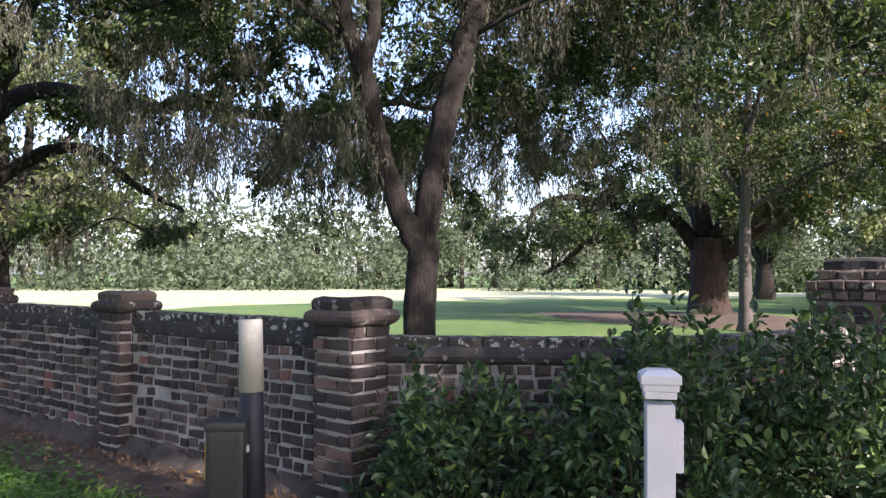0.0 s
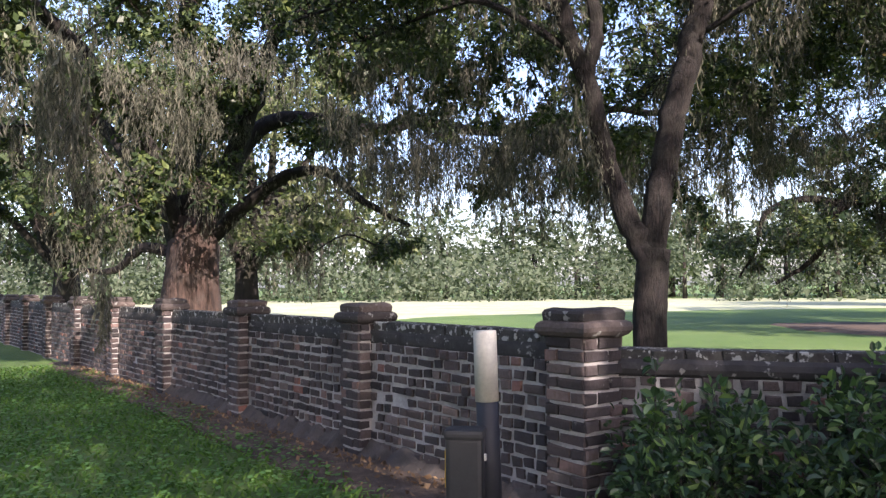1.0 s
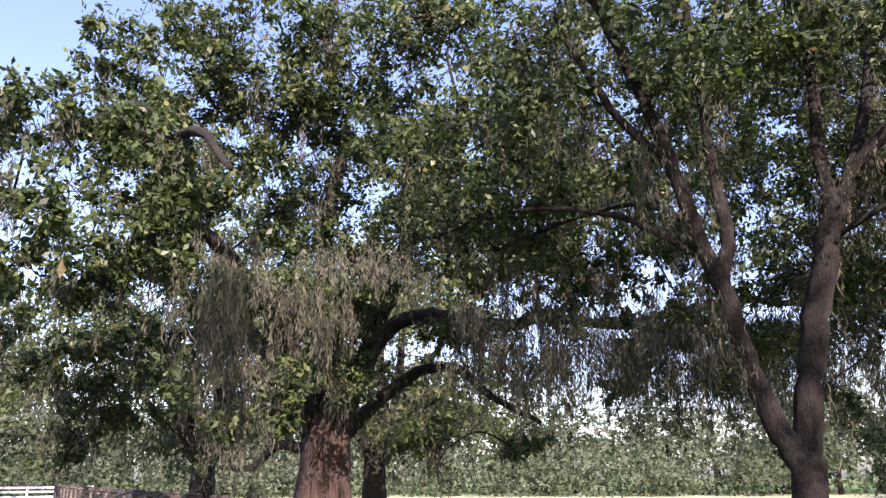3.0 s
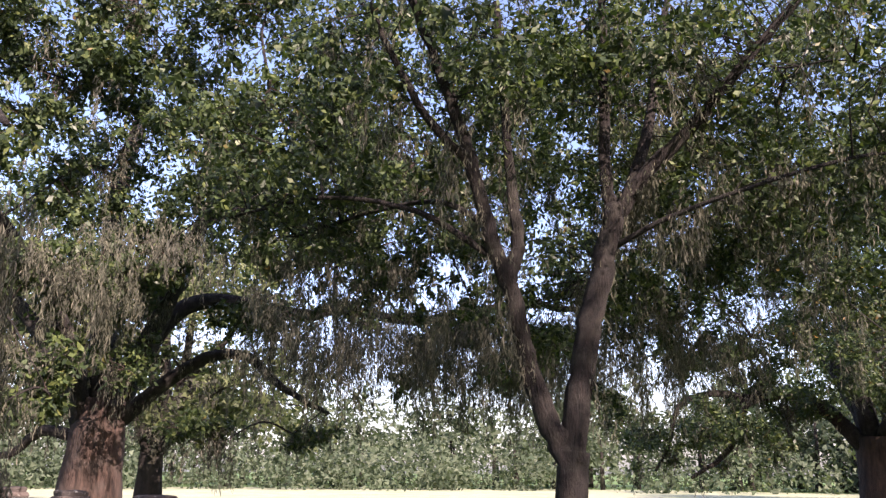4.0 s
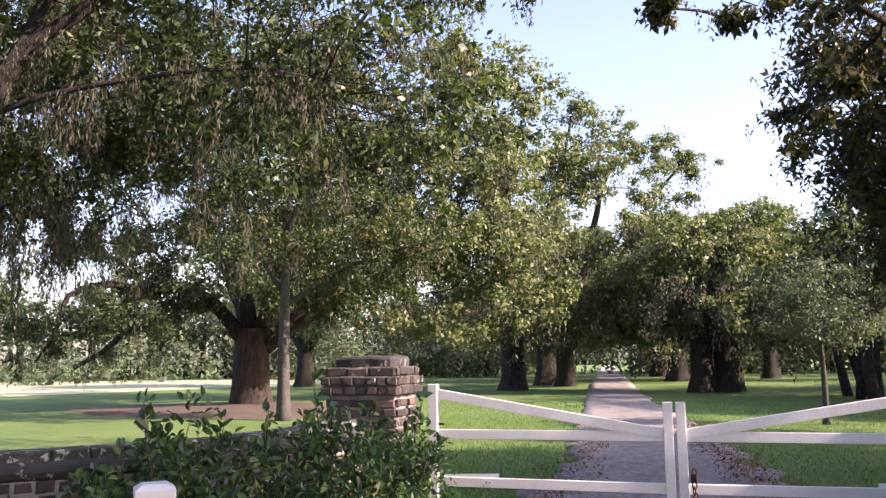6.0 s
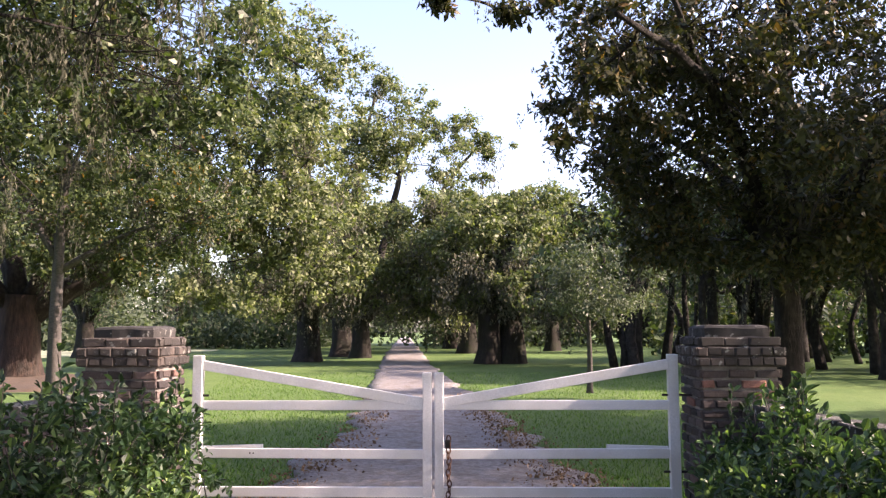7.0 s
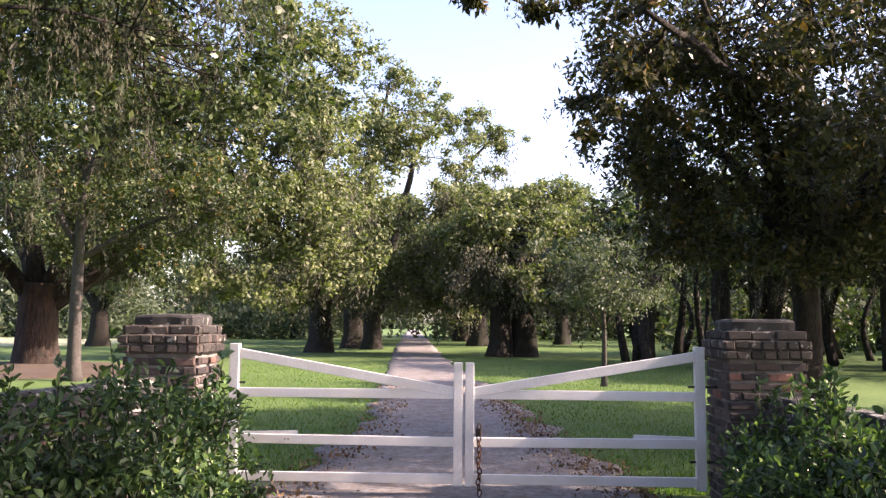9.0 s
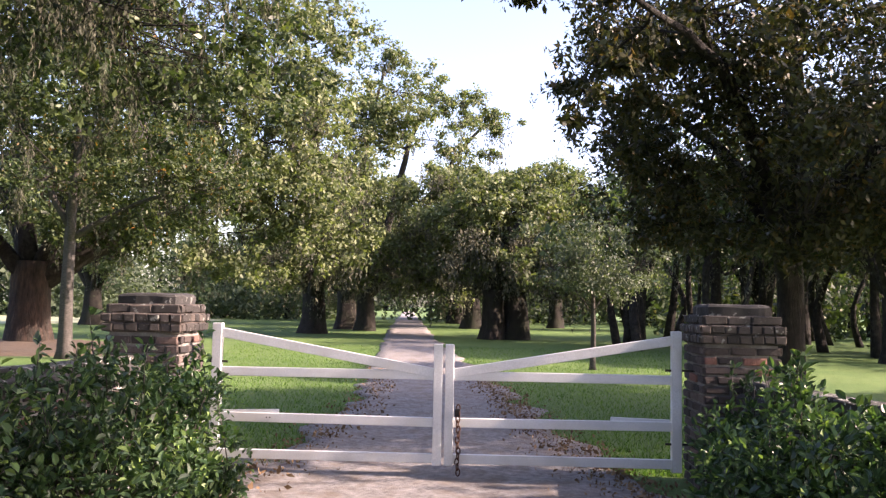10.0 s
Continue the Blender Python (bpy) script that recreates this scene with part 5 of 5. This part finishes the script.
def avenue():
    L = "old live oak of the avenue with sunlit crown and hanging moss"
    M = (60, 1.7, 44, 0.07)
    crown_1 = [(-8.2, 31.6, 14.9, 2.6), (-9.3, 29.6, 14.6, 3.0), (-7.5, 29.8, 12.2, 2.6), (-9.1, 27.8, 11.2, 3.2), (-7.1, 29.0, 9.4, 2.6), (-9.6, 27.1, 8.3, 3.2), (-7.4, 27.2, 6.3, 3.0), (-9.1, 26.3, 4.8, 2.6), (-6.9, 29.4, 5.1, 2.4), (-10.4, 25.2, 6.1, 3.0), (-11.3, 27.9, 10.4, 3.5), (-11.4, 26.4, 3.9, 2.0), (-8.0, 28.5, 3.6, 1.5), (-6.2, 31.0, 3.4, 1.3)]
    crown_2 = [(-5.5, 41.5, 16.4, 1.8), (-5.1, 40.7, 13.9, 2.6), (-6.5, 38.9, 11.8, 2.4), (-3.6, 39.0, 11.0, 2.6), (-5.9, 37.1, 8.9, 2.6), (-2.8, 36.2, 7.8, 2.6), (-5.1, 35.3, 6.2, 2.6), (-6.7, 34.5, 4.4, 2.0), (-3.3, 35.4, 4.7, 2.0), (-1.5, 34.4, 5.5, 2.2), (-4.4, 34.6, 3.3, 1.4), (-2.2, 35.6, 3.0, 1.3), (-6.0, 37.0, 3.4, 1.5)]
    crown_3 = [(-2.3, 45.6, 15.7, 1.3), (-0.9, 43.7, 14.4, 1.6), (0.7, 43.8, 13.7, 1.7), (1.7, 43.9, 13.0, 1.0), (-0.8, 42.0, 11.0, 2.2), (-0.1, 40.2, 8.3, 2.4), (-0.4, 40.5, 5.1, 2.0), (-2.6, 43.0, 4.0, 1.6)]
    crown_4 = [(2.3, 34.2, 8.5, 1.6), (1.4, 33.3, 7.5, 1.8), (3.3, 34.2, 7.9, 1.7), (3.9, 33.4, 6.6, 2.0), (1.9, 32.4, 5.8, 2.4), (4.0, 32.5, 4.7, 2.2), (2.3, 31.6, 4.2, 1.8), (0.8, 32.5, 4.0, 1.5), (5.4, 34.5, 5.4, 2.0), (5.4, 30.6, 3.4, 1.8), (0.2, 34.7, 2.8, 1.2), (3.6, 30.7, 2.9, 1.3)]
    crown_5 = [(6.8, 58.0, 11.9, 1.6), (9.1, 56.1, 10.7, 2.6), (11.0, 56.2, 10.9, 2.2), (4.8, 58.2, 9.9, 3.0), (10.4, 54.4, 7.3, 3.6), (7.9, 54.3, 8.1, 3.6), (4.5, 54.5, 6.0, 3.5), (10.5, 52.7, 4.2, 3.2)]
    near = dict(per=62, leaf=0.21, clumps=52, clump=0.62, moss=(190, 1.7, 50, 0.055), fork_z=2.4)
    live_oak((-8.4, 36.5), 0, 0, L, 51, 1.0, crown=crown_1, **near)
    live_oak((-8.0, 45.0), 0, 0, L, 52, 1.0, crown=crown_2, **near)
    live_oak((-6.5, 43.0), 0, 0, L, 53, 0.9, crown=crown_3, **near)
    live_oak((1.1, 33.0), 0, 0, L, 55, 0.9, crown=crown_4, **near)
    live_oak((2.2, 33.4), 7.5, 4.0, L, 56, 0.85, clumps=300, moss=M, low=3.2)
    live_oak((6.5, 58.0), 0, 0, L, 57, 0.9, crown=crown_5, per=40, leaf=0.3, clumps=52, clump=0.8, moss=M)
    live_oak((-9.6, 56.0), 13.0, 8.5, L, 54, 0.9, per=28, clumps=460, leaf=0.34, moss=M, low=2.8)
    live_oak((-10.5, 70.0), 14.0, 9.0, L, 59, 0.9, per=28, clumps=420, leaf=0.36, moss=M, low=2.8)
    live_oak((0.0, 52.0), 10.0, 6.5, L, 69, 0.9, per=24, clumps=380, leaf=0.32, moss=M, low=2.8)
    live_oak((-1.6, 68.0), 12.0, 7.0, L, 58, 0.9, per=28, clumps=420, leaf=0.36, moss=M, low=2.8)
    D = "dark spreading oak on the shaded side lawn"
    live_oak((13.6, 19.6), 9.0, 5.5, D, 60, 0.4, per=36, clumps=520, leaf=0.19, mat=LEAF_OAK, low=3.6, moss=(60, 1.0, 60, 0.04), bark=BARK_DARK)
    live_oak((16.5, 25.0), 10.0, 6.0, D, 61, 0.5, per=36, clumps=520, leaf=0.21, mat=LEAF_OAK, low=3.4, moss=(60, 1.0, 60, 0.05), bark=BARK_DARK)
    live_oak((15.0, 36.0), 9.0, 5.0, D, 62, 0.45, clumps=460, leaf=0.19, mat=LEAF_OAK, low=3.0, moss=M, bark=BARK_DARK)
    live_oak((15.0, 5.0), 11.0, 6.0, "tall moss-hung oak beside the entrance", 66, 0.6, per=36, clumps=760, leaf=0.19, mat=LEAF_OAK, low=4.2, moss=(90, 1.3, 90, 0.025), bark=BARK_DARK)
    live_oak((-50.0, -19.0), 14.0, 8.0, "moss-hung live oak beyond the lane side lawn", 63, 0.7, per=24, clumps=640, leaf=0.3, low=3.0, moss=(110, 1.4, 60, 0.06))
    live_oak((-35.0, -4.6), 13.0, 8.0, "dark moss-draped oak behind the far wall", 70, 0.7, per=28, clumps=560, leaf=0.26, mat=LEAF_OAK, low=2.4, moss=(150, 1.6, 50, 0.05))
    live_oak((-24.0, 44.0), 13.0, 7.5, "old live oak standing on the far lawn", 71, 0.8, per=36, clumps=520, leaf=0.26, moss=(50, 1.6, 40, 0.07))
    live_oak((-30.0, 1.0), 11.0, 6.0, "moss-hung live oak behind the boundary wall", 64, 0.6, per=28, clumps=520, leaf=0.26, low=2.8, moss=(110, 1.4, 60, 0.06))
    # Out of view: added behind the camera to cut the open sky's fill light.
    B = "unseen oak added across the lane to block skylight"
    live_oak((-9.0, -24.0), 14.0, 8.0, B, 67, 0.6, per=14, clumps=420, leaf=0.55, low=2.6, moss=(0, 1, 1, 1), group="oaks across the lane")
    live_oak((8.0, -24.0), 14.0, 8.0, B, 68, 0.6, per=14, clumps=420, leaf=0.55, low=2.6, moss=(0, 1, 1, 1), group="oaks across the lane")


def far_woods():
    rng = np.random.default_rng(77)
    cs, rs, ds, es, ns, nr, tr = [], [], [], [], [], [], []
    for k in range(360):
        a = radians(rng.uniform(-118, 62))
        near = k % 3 == 0
        d = (rng.uniform(74, 84) if near else rng.uniform(84, 112)) if a < 0.3 else (rng.uniform(48, 56) if near else rng.uniform(56, 78))
        if abs(a + 0.09) < 0.05:
            d = 230
        x, y = d * math.sin(a) - 2, d * math.cos(a) - 5
        h = rng.uniform(2.5, 6.0) if near else rng.uniform(9.0, 15.0)
        wide = rng.uniform(1.6, 3.4)
        for j in range(12 if near else 24):
            which = (ns if near else cs) if a < 0.3 else ds
            which.append((x + rng.normal() * wide, y + rng.normal() * wide, max(0.25, h * 0.45 + rng.normal() * h * 0.26)))
            ((nr if near else rs) if a < 0.3 else es).append(rng.uniform(1.2, 2.4))
        if not near:
            tr.append((np.array([(x, y, -0.1), (x + rng.normal() * 0.3, y, h * 0.5)]), [rng.uniform(0.2, 0.5), 0.12], 6, 0.05))
    w = thing("far_woods", "distant sunlit mixed woodland edging the lawn", "woodland", kind="stuff")
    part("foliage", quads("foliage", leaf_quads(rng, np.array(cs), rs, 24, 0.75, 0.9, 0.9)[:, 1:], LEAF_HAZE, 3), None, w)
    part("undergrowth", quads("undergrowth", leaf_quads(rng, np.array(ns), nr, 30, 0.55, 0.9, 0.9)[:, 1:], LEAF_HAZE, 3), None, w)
    part("trunks", tubes_mesh("trunks", tr, BARK_MOSSY), None, w)
    for k in range(60):
        x, y = rng.uniform(-34, 16), rng.uniform(78, 96)
        if abs(x + 7.2) < 2.5:
            continue
        for j in range(9):
            ds.append((x + rng.normal() * 2.0, y + rng.normal() * 2.0, rng.uniform(0.3, 7.5)))
            es.append(rng.uniform(0.9, 1.8))
    # Shade on these woods is put in by using the darker oak leaf colour.
    v = thing("side_woods", "dark shaded woodland beyond the side lawn", "woodland", kind="stuff")
    part("foliage", quads("foliage", leaf_quads(rng, np.array(ds), es, 34, 0.5, 0.9, 0.8)[:, 1:], LEAF_OAK, 3), None, v)
    stems, tops = [], []
    for k in range(70):
        a, d = radians(rng.uniform(8, 50)), rng.uniform(30, 52)
        x, y = d * math.sin(a), d * math.cos(a) - 7
        h = rng.uniform(4, 8)
        stems.append((smooth_path([(x, y, -0.1), (x + rng.normal() * 0.3, y, h * 0.4), (x + rng.normal() * 0.8, y + rng.normal() * 0.5, h)], 3), np.linspace(rng.uniform(0.12, 0.3), 0.07, 7), 7, 0.06))
        tops += [(x + rng.normal() * 1.3, y + rng.normal() * 1.3, rng.uniform(2.6, h)) for _ in range(6)]
    part("trunks", tubes_mesh("trunks", stems, BARK_DARK), None, v)
    part("canopy", quads("canopy", leaf_quads(rng, np.array(tops) + np.array([0, 0, 1.2]), np.full(len(tops), 1.3), 46, 0.3, 0.6, 0.6), LEAF_OAK), None, v)
    part("moss", quads("moss", moss_quads(rng, np.array(tops), rng.uniform(0.7, 1.8, len(tops)), 22, 0.05, 0.25), MOSS), None, v)


def white_fence():
    f = thing("white_fence", "white post-and-rail fence far along the lane", "fence", (-62.5, -25.0, 0), 118)
    for k in range(9):
        bm = bmesh.new()
        box(bm, (k * 2.4 - 2, 0, 0.55), (0.14, 0.14, 1.3), 0.01)
        part("post", bm, WHITE, f)
    for z in (0.45, 0.8, 1.1):
        bm = bmesh.new()
        box(bm, (7.6, 0, z), (19.2, 0.05, 0.14), 0.01)
        part("rail", bm, WHITE, f)


def ground_cover():
    rng = np.random.default_rng(91)
    n = 32000
    x = -2.6 - rng.random(n) ** 1.25 * 15
    y = rng.uniform(-10.5, -4.7, n) - 0.05
    front = P3[1] + (x - P3[0]) * 0.109 / 0.994 - 0.55 + 0.18 * np.sin(x * 2.3) + rng.normal(size=n) * 0.12
    keep = y < front
    x, y = x[keep], y[keep]
    n = len(x)
    p = np.stack([x, y, np.full(n, 0.0)], 1)
    a = rng.uniform(0, 6.28, n)
    lean = np.stack([np.cos(a), np.sin(a), np.zeros(n)], 1)
    s = np.stack([-np.sin(a), np.cos(a), np.zeros(n)], 1)
    L = rng.uniform(0.03, 0.085, (n, 1))
    tip = p + lean * L * 0.8 + np.array([0, 0, 1]) * L * 0.7
    mid = p + lean * L * 0.3 + np.array([0, 0, 1]) * L * 0.5
    w = s * 0.009
    g = thing("grass", "short green grass and clover along the wall", "grass", kind="stuff")
    part("blades", quads("blades", np.stack([p - w, p + w, mid + w * 0.9, tip], 1), GRASS), None, g)
    m = n // 2
    i = rng.permutation(n)[:m]
    c = p[i] + np.stack([rng.normal(size=m) * 0.03, rng.normal(size=m) * 0.03, rng.uniform(0.03, 0.07, m)], 1)
    r = rng.uniform(0.012, 0.03, (m, 1))
    u = lean[i] * r
    t = s[i] * r + np.array([0, 0, 1]) * r * rng.uniform(-0.4, 0.4, (m, 1))
    part("clover", quads("clover", np.stack([c - u, c - t, c + u, c + t], 1), CLOVER), None, g)


def lawn_tufts():
    """Blades of the mown lawn inside the gate and beside the drive."""
    rng = np.random.default_rng(93)
    n = 42000
    y = 0.4 + rng.random(n) ** 1.7 * 24
    x = rng.uniform(-9, 9, n) * (0.35 + 0.65 * (y / 24.4))
    mid, wide = np.array([road_at(v) for v in y]).T
    keep = np.abs(x - mid) > wide - 0.15 + rng.normal(size=n) * 0.16
    x, y = x[keep], y[keep]
    n = len(x)
    a = rng.uniform(0, 6.28, n)
    h = rng.uniform(0.015, 0.05, n)
    p = np.stack([x, y, np.full(n, -0.01)], 1)
    side = np.stack([np.cos(a), np.sin(a), np.zeros(n)], 1) * 0.007
    tip = p + np.stack([rng.normal(size=n) * 0.03, rng.normal(size=n) * 0.03, h + 0.02], 1)
    g = thing("lawn_grass", "mown green grass blades beside the gravel drive", "grass", kind="stuff")
    part("blades", quads("blades", np.stack([p - side, p + side, tip], 1), GRASS, 3), None, g)


def litter():
    rng = np.random.default_rng(95)
    n = 2600
    x = -3.0 - rng.random(n) * 14
    y = P3[1] + (x - P3[0]) * 0.109 / 0.994 - 0.1 - np.abs(rng.normal(size=n)) * 0.28
    n2 = 4200
    y2 = rng.random(n2) ** 1.5 * 16 - 3
    sd = rng.choice([-1, 1, 1], n2)
    x2 = np.array([road_at(v)[0] + k * (road_at(v)[1] - 0.25) for v, k in zip(y2, sd)]) + rng.normal(size=n2) * 0.22
    p = np.concatenate([np.stack([x, y, np.full(n, 0.035)], 1), np.stack([x2, y2, np.full(n2, 0.05)], 1)])
    q = leaf_quads(rng, p, np.full(len(p), 0.02), 1, 0.05, 0.3, 0.5)
    l = thing("leaf_litter", "scattered dry brown leaves on soil and gravel", "fallen leaves", kind="stuff")
    part("leaves", quads("leaves", q, LITTER), None, l)


gate_leaf(False, "white painted timber gate leaf with sloping brace")
gate_leaf(True, "white painted timber gate leaf hinged to mossy pier")
chain()
white_post()
marker_post()
pedestal()
tree_a()
tree_b()
tree_c()
hanging_strand()
tree_d()
tree_r()
unseen_shade_oaks()
sapling()
avenue()
far_woods()
white_fence()
S = "glossy green shrub in front of the brick wing wall"
shrub((-3.6, -3.75), 0.62, 0.8, 110, 1, S, 5)
shrub((-2.8, -3.0), 0.74, 1.18, 180, 2, S, 5)
shrub((-2.2, -2.2), 0.72, 1.25, 180, 3, S, 6)
shrub((-1.98, -1.3), 0.55, 1.08, 130, 4, "glossy green shrub reaching over the gate hinge", 3)
shrub((2.45, -1.15), 0.5, 0.85, 120, 5, "dark green shrub before the mossy gate pier", 6)
shrub((2.32, -2.2), 0.62, 1.1, 180, 6, "dark green shrub along the wing wall", 3)
shrub((2.72, -2.95), 0.72, 1.1, 200, 7, "dark green shrub along the wing wall", 2)
patch("soil_strip", "bare dark soil with litter along the wall foot", "soil", [(-3.5, -4.25, 0), (-6, -4.95, 0), (-10, -5.4, 0), (-18, -6.2, 0), (-18, -5.6, 0), (-10, -4.6, 0), (-6, -4.1, 0), (-4, -3.6, 0)], SOIL, 0.0, 0.15)
# Pale patch laid on the lawn to paint its brightly sunlit far part.
patch("field", "pale mown grass beyond the trees, sunlight put into its colour", "field", [(-30, 3, 0), (-36, 14, 0), (-34, 30, 0), (-26, 50, 0), (-24, 68, 0), (-60, 62, 0), (-80, 36, 0), (-86, 6, 0), (-70, -3, 0), (-45, -1, 0)], SUNLIT_FIELD, 0.0, 1.2)
patch("bare_earth", "sandy bare earth under the old oak", "soil", [(-21, 17.5, 0), (-17, 15.0, 0), (-12, 14.6, 0), (-9.5, 16.5, 0), (-11, 20, 0), (-15, 23.5, 0), (-19, 22, 0)], SAND, 0.02, 0.5)
ground_cover()
lawn_tufts()
litter()
build_walls()
